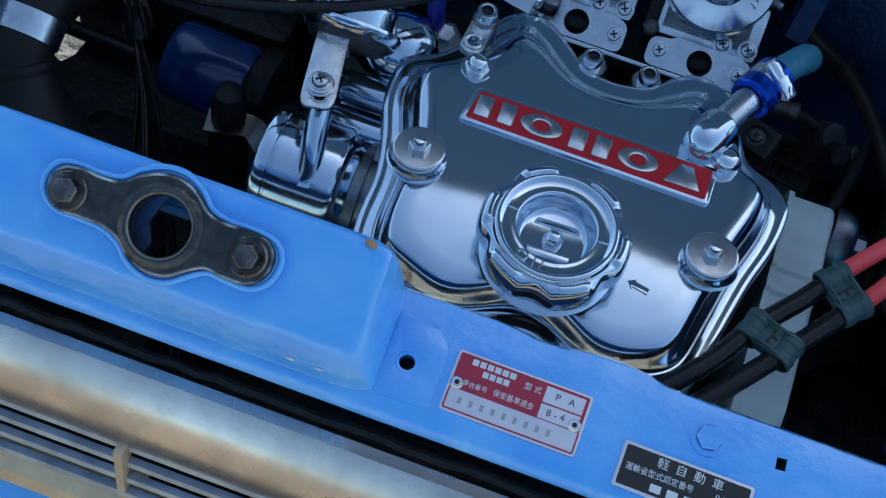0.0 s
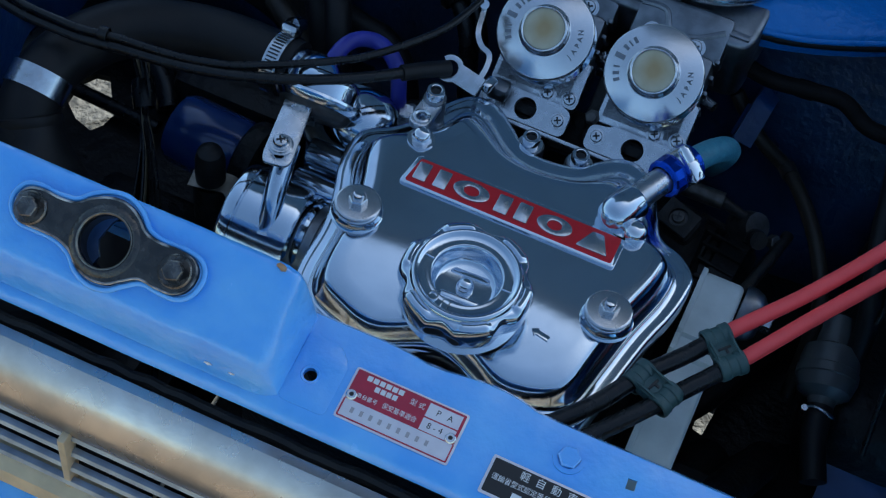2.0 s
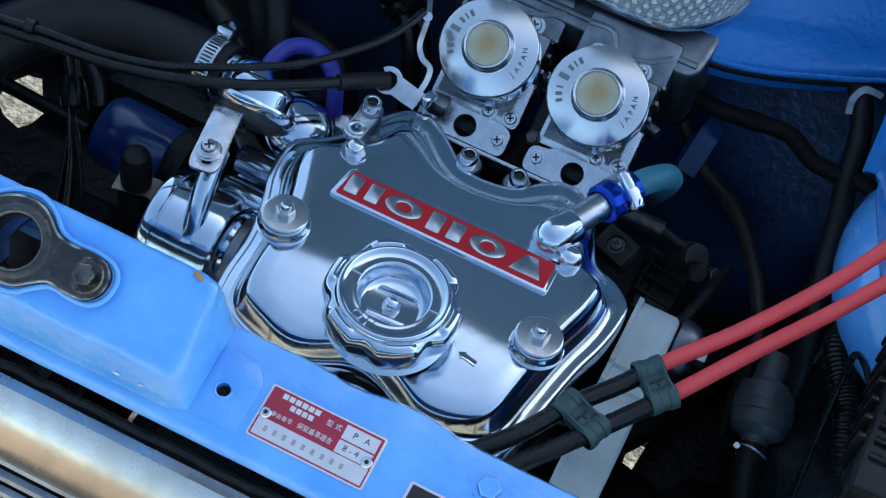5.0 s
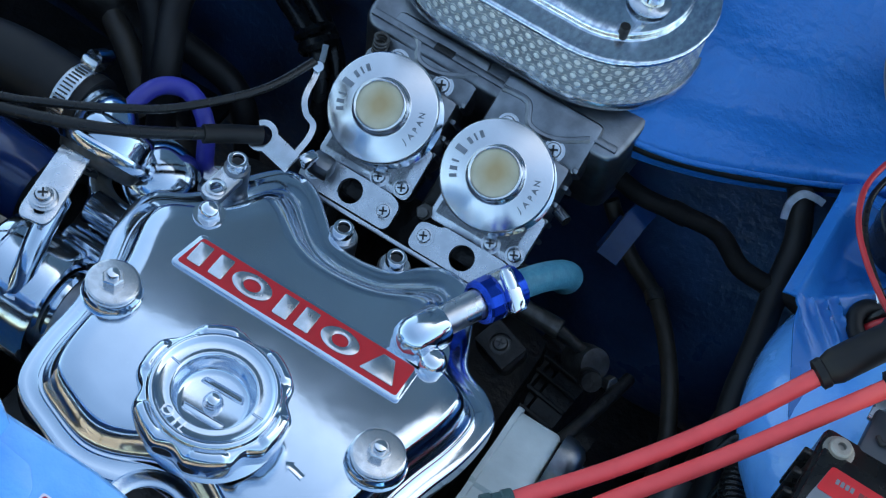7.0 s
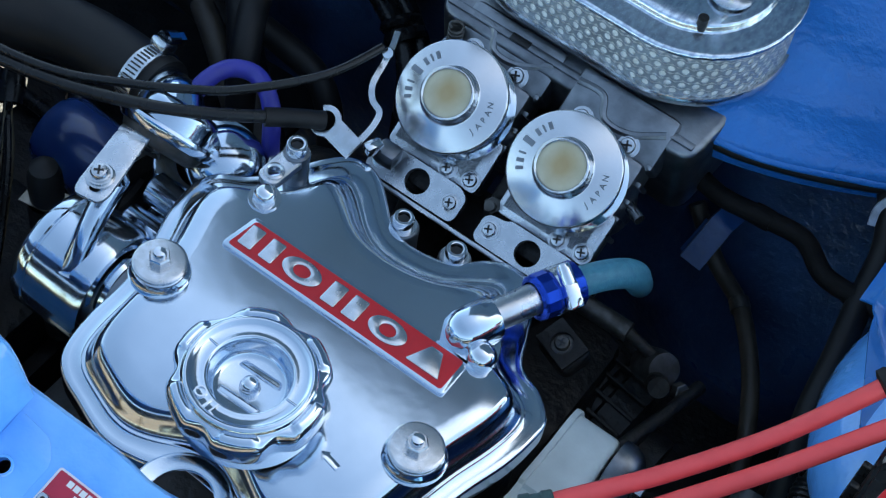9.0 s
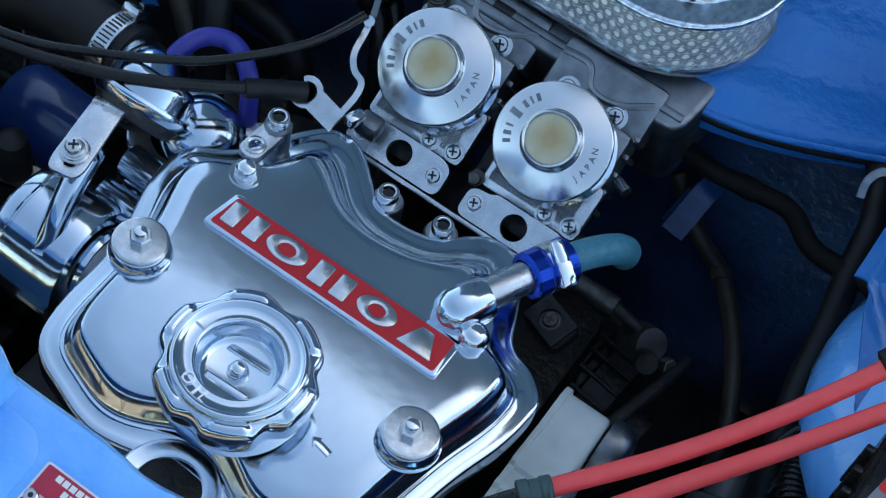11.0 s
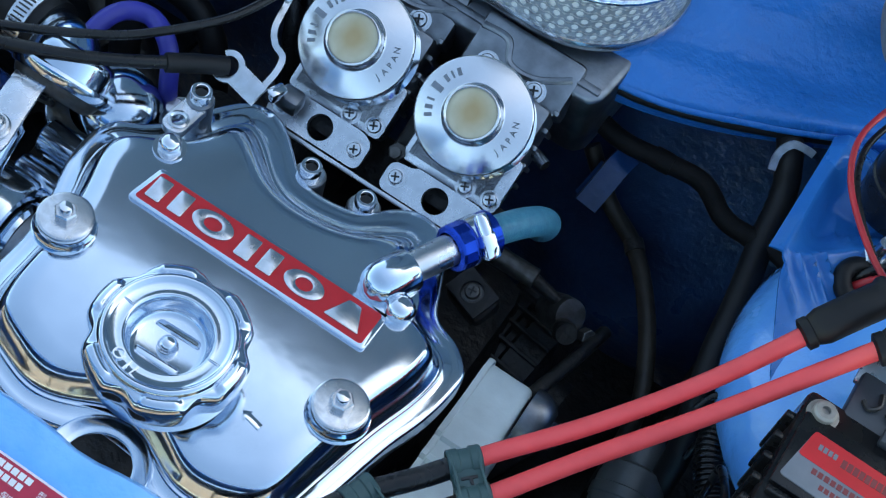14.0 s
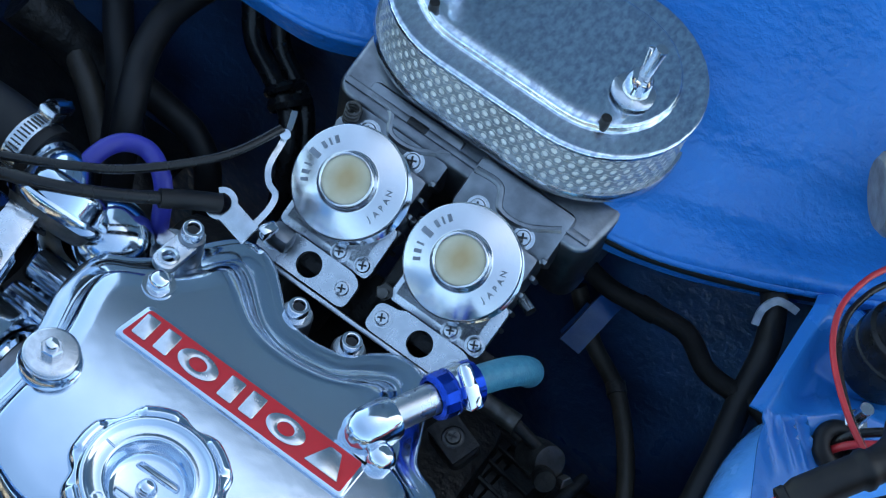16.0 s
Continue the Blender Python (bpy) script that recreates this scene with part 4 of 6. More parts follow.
def manifold():
    root = thing("inlet_manifold", "cast aluminium inlet manifold plate below the carburettors", "manifold", m=pose(0.003, 0.1200, -0.0420, 35))
    part("bar", box(0.128, 0.0026, 0.0090, (0.0, -0.0075, 0.0010), 0.0006), BRUSHED, root)
    part("plate", box(0.150, 0.030, 0.006, (0.0, 0.006, -0.050), 0.001), GRIME, root)
    for x in (-0.036, 0.040):
        part("runner", tube([(x, 0.0, -0.045), (x, -0.02, -0.055), (x, -0.06, -0.06)], 0.017, 16), GRIME, root)
    link = thing("balance_link", "plated link rod with a hexagon nut between the carburettors", "linkage", at=(0.0107, 0.1369, -0.0400))
    part("nut", hexagon(0.0095, 0.0065), CAST_DARK, link, m=pose(0, 0.002, -0.001, 35))
    part("bolt_end", lathe([(0.0030, 0.0), (0.0030, 0.009), (0, 0.0095)], 16), CAST_DARK, link, m=pose(0, 0, 0, 35))
    part("arm", box(0.016, 0.030, 0.010, (0.002, 0.016, -0.008), 0.003), GRIME, link, m=pose(0, 0, 0, 35))
    part("crossbar", tube([(-0.012, 0.050, -0.006), (0.014, 0.044, -0.006)], 0.0055, 12, smooth=False), ZINC, link)
    part("barb", tube([(-0.006, 0.046, -0.004), (-0.012, 0.052, 0.010)], 0.0030, 10, smooth=False), ZINC, link)
    part("barb", tube([(0.010, 0.050, -0.004), (0.012, 0.060, 0.008)], 0.0030, 10, smooth=False), ZINC, link)


manifold()


def stadium(hx, r, n=20, grow=0.0):
    return ([(hx + (r + grow) * math.cos(a), (r + grow) * math.sin(a)) for a in np.linspace(-math.pi / 2, math.pi / 2, n)]
            + [(-hx + (r + grow) * math.cos(a), (r + grow) * math.sin(a)) for a in np.linspace(math.pi / 2, 3 * math.pi / 2, n)])


CLEANER = pose(0.001, 0.277, 0.0240, 4)
HALF = 0.0345


def lid_skin(hx, levels):
    """A domed oval lid: rings of (radius, height), inside out from the rim."""
    bm = bmesh.new()
    rows = [[bm.verts.new((x, y, z)) for x, y in stadium(hx, r)] for r, z in levels]
    n = len(rows[0])
    for a, b in zip(rows, rows[1:]):
        for k in range(n):
            bm.faces.new((a[k], a[(k + 1) % n], b[(k + 1) % n], b[k]))
    bm.faces.new(rows[-1])
    bmesh.ops.recalc_face_normals(bm, faces=bm.faces)
    return bm


def perforated_wall(hx, r, h, rows_n, pitch, hole):
    """Sheet with staggered round holes, as real openings, bent round the oval."""
    straight, arc = 4 * hx, 2 * math.pi * r
    total = straight + arc
    cols = round(total / pitch)
    step = total / cols
    rise = h / rows_n

    def place(s, z, inward=0.0):
        s %= total
        q = r - inward
        if s < 2 * hx:
            return (-hx + s, -q, z)
        s -= 2 * hx
        if s < math.pi * r:
            a = -math.pi / 2 + s / r
            return (hx + q * math.cos(a), q * math.sin(a), z)
        s -= math.pi * r
        if s < 2 * hx:
            return (hx - s, q, z)
        a = math.pi / 2 + (s - 2 * hx) / r
        return (-hx + q * math.cos(a), q * math.sin(a), z)
    verts, faces = [], []
    m = 8
    for j in range(rows_n):
        for i in range(cols):
            cs, cz = (i + 0.5 * (j % 2)) * step, (j + 0.5) * rise
            base = len(verts)
            for inset, depth in ((None, 0.0), (hole, 0.0), (hole * 0.97, 0.0005)):
                for k in range(m):
                    a = 2 * math.pi * k / m + math.pi / 8
                    if inset is None:
                        ux, uz = math.cos(a), math.sin(a)
                        f = 0.5 / max(abs(ux), abs(uz))
                        verts.append(place(cs + ux * f * step, cz + uz * f * rise))
                    else:
                        verts.append(place(cs + inset * math.cos(a), cz + inset * 1.22 * math.sin(a), depth))
            for q in range(2):
                for k in range(m):
                    a0, a1 = base + q * m + k, base + q * m + (k + 1) % m
                    faces.append((a0, a1, a1 + m, a0 + m))
    me = bpy.data.meshes.new("tmp")
    me.from_pydata(verts, [], faces)
    bm = bmesh.new()
    bm.from_mesh(me)
    bpy.data.meshes.remove(me)
    bmesh.ops.remove_doubles(bm, verts=bm.verts, dist=0.00005)
    bmesh.ops.recalc_face_normals(bm, faces=bm.faces)
    return bm


def air_cleaner():
    root = thing("air_cleaner", "oval chromed air cleaner with a perforated wall", "air cleaner", m=CLEANER)
    part("pan", lid_skin(HALF, [(0.0560, -0.0075), (0.0610, -0.0070), (0.0628, -0.0050), (0.0630, -0.0012), (0.0622, 0.0004), (0.0600, 0.0004)]), ZINC, root)
    part("perforated_wall", perforated_wall(HALF, 0.0602, 0.0350, 6, 0.0078, 0.0021), PERFORATED, root, "perforated aluminium wall", kind="stuff")
    part("element", prism(stadium(HALF, 0.05945), 0.0, 0.0350), ELEMENT, root, "pale gauze filter element")
    lid = part("lid", lid_skin(HALF, [(0.0580, 0.0335), (0.0616, 0.0337), (0.0623, 0.0344), (0.0623, 0.0358), (0.0618, 0.0366), (0.0608, 0.0370), (0.0590, 0.0372), (0.0472, 0.0374), (0.0463, 0.0376), (0.0458, 0.0382),
                                      (0.0454, 0.0394), (0.0450, 0.0405), (0.0445, 0.0411), (0.0436, 0.0415), (0.0340, 0.0416), (0.010, 0.0417)]), LID, root, "weathered chrome lid with a raised centre", angle=50)
    for x, y in ((0.0590, -0.0160), (-0.0560, -0.0160)):
        part("stud", tube([(x * 0.97, y - 0.021, 0.036), (x * 0.97, y - 0.021, 0.0465)], 0.0030, 10, smooth=False), GRIME, lid)
        part("washer", lathe([(0.0125, 0.0436), (0.0125, 0.0452), (0.0108, 0.0464), (0.0, 0.0468)], 32), ZINC, lid, m=pose(x, y + 0.006, 0))
        part("bolt", tube([(x, y + 0.006, 0.043), (x + 0.003, y + 0.010, 0.080)], 0.0034, 14, 20, ripple=lambda i: 1.0 + 0.05 * (i % 2)), ZINC, lid)
        wing = rounded([(0.0, 0.0), (0.0070, 0.0), (0.0125, 0.0080), (0.0150, 0.0200), (0.0110, 0.0210), (0.0060, 0.0110), (0.0, 0.0090)], 0.002, 4)
        up = Matrix(((1, 0, 0, 0), (0, 0, -1, 0.0012), (0, 1, 0, 0.0475), (0, 0, 0, 1)))
        nut = part("wing_nut", join(lathe([(0.0078, 0.0468), (0.0072, 0.0560), (0.0056, 0.0590), (0.0, 0.0592)], 22), moved(prism(wing, 0.0, 0.0024, 0.0006), up),
                                    moved(prism(wing, 0.0, 0.0024, 0.0006), pose(0, 0, 0, 0, 0, 180) @ up)), CHROME, lid, m=pose(x + 0.0005, y + 0.0065, 0, 0, 0, 112))
    return root


air_cleaner()


def plenum():
    root = thing("air_box", "cast aluminium air box between carburettors and air cleaner", "air box", m=pose(0.003, 0.2250, -0.0060, 12))
    body = rounded([(-0.0850, -0.0190), (0.0850, -0.0190), (0.0920, 0.0600), (-0.0920, 0.0600)], 0.012)
    part("body", prism(body, -0.050, 0.0110, 0.004, 3), CAST, root)
    part("rim", prism(rounded([(-0.0820, -0.0130), (0.0820, -0.0130), (0.0820, -0.0085), (-0.0820, -0.0085)], 0.001), 0.0110, 0.0128, 0.0004), CAST, root)
    for x in (-0.033, 0.039):
        part("slot", box(0.0130, 0.0050, 0.002, (x, -0.0105, 0.0122), 0.0006), BLACK_INK, root)
    return root


plenum()
# ---- latch, plates and small fittings on the front panel ----
def hood_latch():
    """The black striker plate on its sloping box."""
    root = thing("bonnet_latch", "black enamelled bonnet latch plate bolted to the blue panel", "latch", m=LATCH)
    body = [(-0.0495, -0.0020), (-0.0508, 0.0046), (-0.0472, 0.0106), (-0.0394, 0.0125), (-0.0293, 0.0120), (-0.0200, 0.0132), (-0.0137, 0.0183), (-0.0046, 0.0226), (0.0050, 0.0230), (0.0132, 0.0192),
            (0.0203, 0.0131), (0.0290, 0.0111), (0.0403, 0.0114), (0.0495, 0.0096), (0.0541, 0.0034), (0.0526, -0.0055), (0.0462, -0.0108), (0.0367, -0.0113), (0.0268, -0.0106), (0.0187, -0.0152),
            (0.0118, -0.0198), (0.0024, -0.0208), (-0.0066, -0.0172), (-0.0130, -0.0115), (-0.0220, -0.0080), (-0.0321, -0.0076), (-0.0425, -0.0072)]
    line = [(v.x, v.y) for v in curve([(x, y, 0) for x, y in body], 5, closed=True)]
    part("plinth", plate([(x * 1.055, y * 1.13) for x, y in line], [circle(0.0140, 44, 0.0022, 0.0003)], -0.0060, 0.0022, 0.0016), BLUE, root, "raised blue paint edge")
    part("bead", tube([(x * 1.050, y * 1.11, 0.0026) for x, y in line] + [(line[0][0] * 1.050, line[0][1] * 1.11, 0.0026)], 0.0015, 10, smooth=False), BLUE, root, "rolled edge of thick blue paint")
    plate_ = part("plate", plate(line, [circle(0.0137, 44, 0.0022, 0.0003)], 0.0010, 0.0052, 0.0012), BLACK_PAINT, root)
    # thin bead that draws wear and painted glints along the plate's edge
    part("worn_glint_edge", tube([(x * 0.982, y * 0.955, 0.0047) for x, y in line] + [(line[0][0] * 0.982, line[0][1] * 0.955, 0.0047)], 0.0008, 8, smooth=False), WORN_GLINT, plate_, "rubbed bare edge with glints put into its colour")
    part("collar", lathe([(0.0137, 0.0040), (0.0139, 0.0058), (0.0160, 0.0066), (0.0182, 0.0057), (0.0190, 0.0050)], 44), BLACK_PAINT, plate_, m=pose(0.0022, 0.0003, 0))
    part("worn_rim", lathe([(0.0137, 0.0050), (0.0138, 0.0061), (0.0143, 0.0066), (0.0149, 0.0065)], 44), ZINC_DULL, plate_, "bare worn edge round the hole", m=pose(0.0022, 0.0003, 0))
    # added black sleeve that stands for the dark inside the opening
    part("well", lathe([(0.0137, 0.0035), (0.0137, -0.0180), (0.0139, -0.0180), (0.0139, 0.0030)], 44), BLACK_PAINT, root, "black sleeve added to make the latch opening dark", m=pose(0.0022, 0.0003, 0))
    # the tongue's dark blue carries the shade of the hole in its colour
    part("well_floor", prism([(-0.0220, -0.0220), (-0.0060, -0.0220), (-0.0020, -0.0080), (-0.0060, 0.0000), (-0.0030, 0.0100), (0.0050, 0.0240), (-0.0220, 0.0240)], -0.0100, -0.0075), BLUE_SHADED_DIRTY, root, "shaded blue tongue below the hole")
    for x, y in ((-0.0411, 0.0010), (0.0426, 0.0005)):
        b = part("bolt", moved(hexagon(0.0100, 0.0050), pose(0, 0, 0.0066)), BLACK_BOLT, plate_, m=pose(x, y, 0, 0, 0, 18))
        part("washer", lathe([(0.0090, 0.0050), (0.0090, 0.0062), (0.0082, 0.0072), (0.0070, 0.0066), (0.0, 0.0066)], 32), BLACK_BOLT, b, m=pose(x, y, 0))
    return root


hood_latch()

def bars(parent, x0, x1, y, h, mat, z, n, gap=0.28):
    """Writing that cannot be shown, as a row of plain bars."""
    w = (x1 - x0) / n
    for k in range(n):
        part("mark", box(w * (1 - gap), h, 0.0002, (x0 + w * (k + 0.5), y, z)), mat, parent, smooth=False)


def data_plate():
    root = thing("identification_plate", "small red and silver identification plate riveted to the blue panel", "plate", m=shelf_at(0.0094, -0.1722, 0.0002, -0.4))
    base = part("base", prism(rounded([(-0.0315, -0.0145), (0.0315, -0.0145), (0.0315, 0.0145), (-0.0315, 0.0145)], 0.0016), 0.0, 0.0009, 0.0002), PLATE_SILVER, root)
    part("field", prism(rounded([(-0.0303, -0.0032), (0.0303, -0.0032), (0.0303, 0.0135), (-0.0303, 0.0135)], 0.0010), 0.0008, 0.00105), PLATE_RED, root, "red printed field")
    part("border", plate(rounded([(-0.0305, -0.0136), (0.0305, -0.0136), (0.0305, -0.0030), (-0.0305, -0.0030)], 0.0010), [[(-0.0297, -0.0128), (-0.0297, -0.0034), (0.0297, -0.0034), (0.0297, -0.0128)]], 0.0008, 0.0010), PLATE_RED, root)
    part("box", prism([(0.0105, 0.0046), (0.0288, 0.0046), (0.0288, 0.0122), (0.0105, 0.0122)], 0.00105, 0.0012), PLATE_SILVER, root)
    part("box", prism([(0.0105, -0.0030), (0.0288, -0.0030), (0.0288, 0.0038), (0.0105, 0.0038)], 0.00105, 0.0012), PLATE_SILVER, root)
    bars(root, -0.0245, -0.0035, 0.0108, 0.0028, WHITE, 0.0011, 6, 0.2)
    bars(root, -0.0185, -0.0055, 0.0068, 0.0028, WHITE, 0.0011, 4, 0.2)
    writing("lettering", "型 式", 0.0036, WHITE, root, pose(0.0048, 0.0086, 0.0011), 1.0)
    writing("lettering", "車台番号", 0.0029, WHITE, root, pose(-0.0196, 0.0002, 0.0011), 1.0)
    writing("lettering", "保安基準適合", 0.0036, WHITE, root, pose(-0.0017, 0.0004, 0.0011), 0.88)
    writing("lettering", "P   A", 0.0046, BLACK_INK, root, pose(0.0200, 0.0084, 0.00125), 1.0)
    writing("lettering", "8 - 4", 0.0046, BLACK_INK, root, pose(0.0180, 0.0004, 0.00125), 1.0)
    bars(root, -0.0265, 0.0200, -0.0082, 0.0030, STAMP, 0.0010, 9, 0.66)
    for x in (-0.0277, 0.0273):
        part("rivet_hole", lathe([(0.0011, 0.0015), (0, 0.0016)], 12), BLACK_INK, root, m=pose(x, -0.0008, 0))
        part("rivet", lathe([(0.0030, 0.0009), (0.0030, 0.0014), (0.0024, 0.0021), (0.0012, 0.0021), (0.0009, 0.0014), (0, 0.0014)], 20), ZINC, root, m=pose(x, -0.0008, 0))
    return root


data_plate()


def decal():
    root = thing("approval_plate", "black printed approval plate on the blue panel", "plate", m=shelf_at(0.0898, -0.1818, 0.0002, -0.9))
    part("base", prism(rounded([(-0.0300, -0.0106), (0.0300, -0.0106), (0.0300, 0.0106), (-0.0300, 0.0106)], 0.0014), 0.0, 0.0008, 0.0002), PLATE_SILVER, root)
    part("field", prism(rounded([(-0.0285, -0.0092), (0.0285, -0.0092), (0.0285, 0.0092), (-0.0285, 0.0092)], 0.0008), 0.0007, 0.0010), BLACK_INK, root, "glossy black field")
    writing("lettering", "軽  自  動  車", 0.0054, WHITE, root, pose(0.0015, 0.0056, 0.0011), 1.0)
    writing("lettering", "運輸省型式認定番号", 0.0038, WHITE, root, pose(-0.0110, -0.0004, 0.0011), 0.92)
    writing("lettering", "IV-94", 0.0050, WHITE, root, pose(0.0195, -0.0004, 0.0011), 0.95)
    bars(root, -0.0150, 0.0080, -0.0060, 0.0036, WHITE, 0.0010, 3, 0.35)
    writing("lettering", "P A", 0.0042, WHITE, root, pose(0.0170, -0.0060, 0.0011), 1.0)
    return root


decal()


def panel_holes():
    """Openings and the painted bolt in the shelf."""
    panel = bpy.data.objects["front_panel"]
    for x, y, r in ((-0.0421, -0.1718, 0.0036), (0.1402, -0.1835, 0.0048)):
        part("hole_rim", moved(lathe([(r * 1.5, 0.0004), (r * 1.3, 0.0013), (r, 0.0010), (r, -0.003)], 28), shelf_at(x, y)), BLUE, panel)
    part("bolt", moved(hexagon(0.0105, 0.0030), shelf_at(0.0946, -0.1575, 0.0, 10)), BLUE, panel, "hexagon bolt painted over in blue")
    part("bolt_washer", moved(lathe([(0.0085, 0.0), (0.0085, 0.0008), (0.006, 0.0009)], 26), shelf_at(0.0946, -0.1575)), BLUE, panel)
    part("seam_patch", moved(plate(rounded([(-0.0105, -0.0175), (0.0160, -0.0175), (0.0160, 0.0125), (0.0080, 0.0210), (-0.0105, 0.0230)], 0.004), [circle(0.0038, 24)], -0.001, 0.0007, 0.0004), shelf_at(-0.0421, -0.1718)), BLUE, panel)
    chips = random.Random(4)
    for x, y, z, s in ((-0.0720, -0.1462, 0.0942, 0.0035),):
        pts = [(s * (0.6 + 0.5 * chips.random()) * math.cos(a), s * 0.6 * (0.5 + 0.6 * chips.random()) * math.sin(a)) for a in np.linspace(0, 2 * math.pi, 9, endpoint=False)]
        part("paint_chip", moved(prism(pts, 0.0, 0.0007), pose(x, y, z, 14)), RUST_CHIP, panel, "rust-brown paint chip")
    for x, s in ((-0.0900, 0.0018), (-0.0765, 0.0013)):
        pts = [(s * (0.9 + 0.5 * chips.random()) * math.cos(a), s * 0.5 * (0.5 + 0.6 * chips.random()) * math.sin(a)) for a in np.linspace(0, 2 * math.pi, 9, endpoint=False)]
        part("paint_chip", moved(prism(pts, 0.0, 0.0006), pose(x, -0.1918, 0.0560, 78)), WHITE, panel, "chip of white primer")


panel_holes()


# ---- ignition cables ----
def ignition_cables():
    upper = [(0.060, -0.122, -0.010), (0.090, -0.089, -0.003), (0.108, -0.062, 0.002), (0.127, -0.039, 0.006), (0.1455, -0.0150, 0.012), (0.177, 0.0230, 0.020), (0.2105, 0.0670, 0.035), (0.2405, 0.1050, 0.0665)]
    lower = [(0.080, -0.124, -0.010), (0.108, -0.091, -0.003), (0.126, -0.069, 0.002), (0.142, -0.049, 0.006), (0.1575, -0.0300, 0.012), (0.185, 0.0090, 0.020), (0.2185, 0.0510, 0.035), (0.2510, 0.0890, 0.0600), (0.2690, 0.1040, 0.0840)]
    for pts in (upper, lower):
        root = thing("ignition_cable", "thick red ignition cable with a black spiral sleeve", "cable", "ignition cables")
        part("cable", tube(pts[2:], 0.0046, 16), RED_CABLE, root)
        sleeve = curve(pts[:4] + [tuple(Vector(pts[4]).lerp(Vector(pts[3]), 0.45))], 26)
        part("sleeve", tube(sleeve, 0.0053, 16, smooth=False, ripple=lambda i: 1.0 - 0.035 * (i % 13 == 0)), PLASTIC, root, "black spiral-wrapped sleeve")
    return upper, lower


def separator(a, b, along):
    """A moulded clip that holds the two cables apart."""
    a, b, along = Vector(a), Vector(b), Vector(along).normalized()
    mid, across = (a + b) / 2, (b - a)
    side = across.normalized()
    along = (along - side * along.dot(side)).normalized()
    up = side.cross(along)
    m = Matrix.Translation(mid) @ Matrix((side, along, up)).transposed().to_4x4()
    if up.z < 0:
        m = Matrix.Translation(mid) @ Matrix((-side, along, -up)).transposed().to_4x4()
    root = thing("cable_separator", "dark green plastic separator clipped over both ignition cables", "cable clip", "cable separators", m=m)
    h = across.length / 2
    for s in (-1, 1):
        part("collar", moved(lathe([(0.0056, -0.0080), (0.0068, -0.0080), (0.0073, -0.0074), (0.0073, -0.0030), (0.0066, -0.0022), (0.0066, 0.0022), (0.0073, 0.0030), (0.0073, 0.0074), (0.0068, 0.0080), (0.0056, 0.0080)], 20), pose(s * h, 0, 0, 90)), GREEN, root)
    part("web", box(2 * h - 0.006, 0.0150, 0.0085, (0, 0, 0), 0.0015), GREEN, root)
    part("latch", box(0.0016, 0.0078, 0.0014, (0, 0, 0.0042), 0.0003), BLACK_INK, root)
    part("latch", box(0.0034, 0.0016, 0.0014, (0.0020, 0.0006, 0.0042), 0.0003), BLACK_INK, root)
    for y in (-0.0062, 0.0062):
        part("rib", box(2 * h + 0.004, 0.0014, 0.0014, (0, y, 0.0066), 0.0004), GREEN, root)


up_line, low_line = ignition_cables()
separator(up_line[2], low_line[2], Vector(up_line[3]) - Vector(up_line[1]))
separator(Vector(up_line[4]).lerp(Vector(up_line[3]), 0.36), Vector(low_line[4]).lerp(Vector(low_line[3]), 0.36), Vector(up_line[5]) - Vector(up_line[3]))


def belt_cover():
    root = thing("belt_cover", "pale grey plastic timing belt cover beside the engine", "cover")
    prof = [(-0.090, -0.16), (-0.086, -0.075), (-0.080, -0.056), (-0.068, -0.050), (-0.0045, -0.0500), (-0.0030, -0.0468), (0.0000, -0.0468), (0.0015, -0.0492), (0.0105, -0.0492), (0.0120, -0.0466), (0.0160, -0.0466), (0.0300, -0.0490), (0.0400, -0.0510), (0.0480, -0.0500), (0.0580, -0.0500), (0.066, -0.0530), (0.072, -0.062), (0.078, -0.080), (0.082, -0.17)]
    turn_ = Matrix(((0, 0, 1, 0), (1, 0, 0, 0), (0, 1, 0, 0), (0, 0, 0, 1)))
    part("cover", prism(prof, 0.0, 0.0270, 0.0040, 4), BELT_COVER, root, m=Matrix.Translation((0.1165, 0, 0)) @ turn_)
    part("flange", prism([(y * 1.02, z + 0.0022) for y, z in prof], 0.0, 0.0034, 0.0012), BELT_COVER, root, m=Matrix.Translation((0.1150, 0, 0)) @ turn_)
    nose_ = thing("pulley_end", "plated pulley end beside the belt cover", "pulley")
    part("disc", lathe([(0.0175, 0.0), (0.0175, 0.006), (0.0150, 0.012), (0.0110, 0.0150), (0, 0.0152)], 36), CAST, nose_, m=pose(0.1450, 0.0600, -0.0700, 0, 90))
    part("bolt", hexagon(0.0120, 0.0070), ZINC, nose_, m=pose(0.1600, 0.0600, -0.0700, 0, 90))
    return root


belt_cover()
# ---- the side with the distributor, thermostat and throttle cables ----
def along(p, q):
    """A pose at p whose z axis points to q."""
    p, q = Vector(p), Vector(q)
    return Matrix.Translation(p) @ (q - p).to_track_quat("Z", "Y").to_matrix().to_4x4()


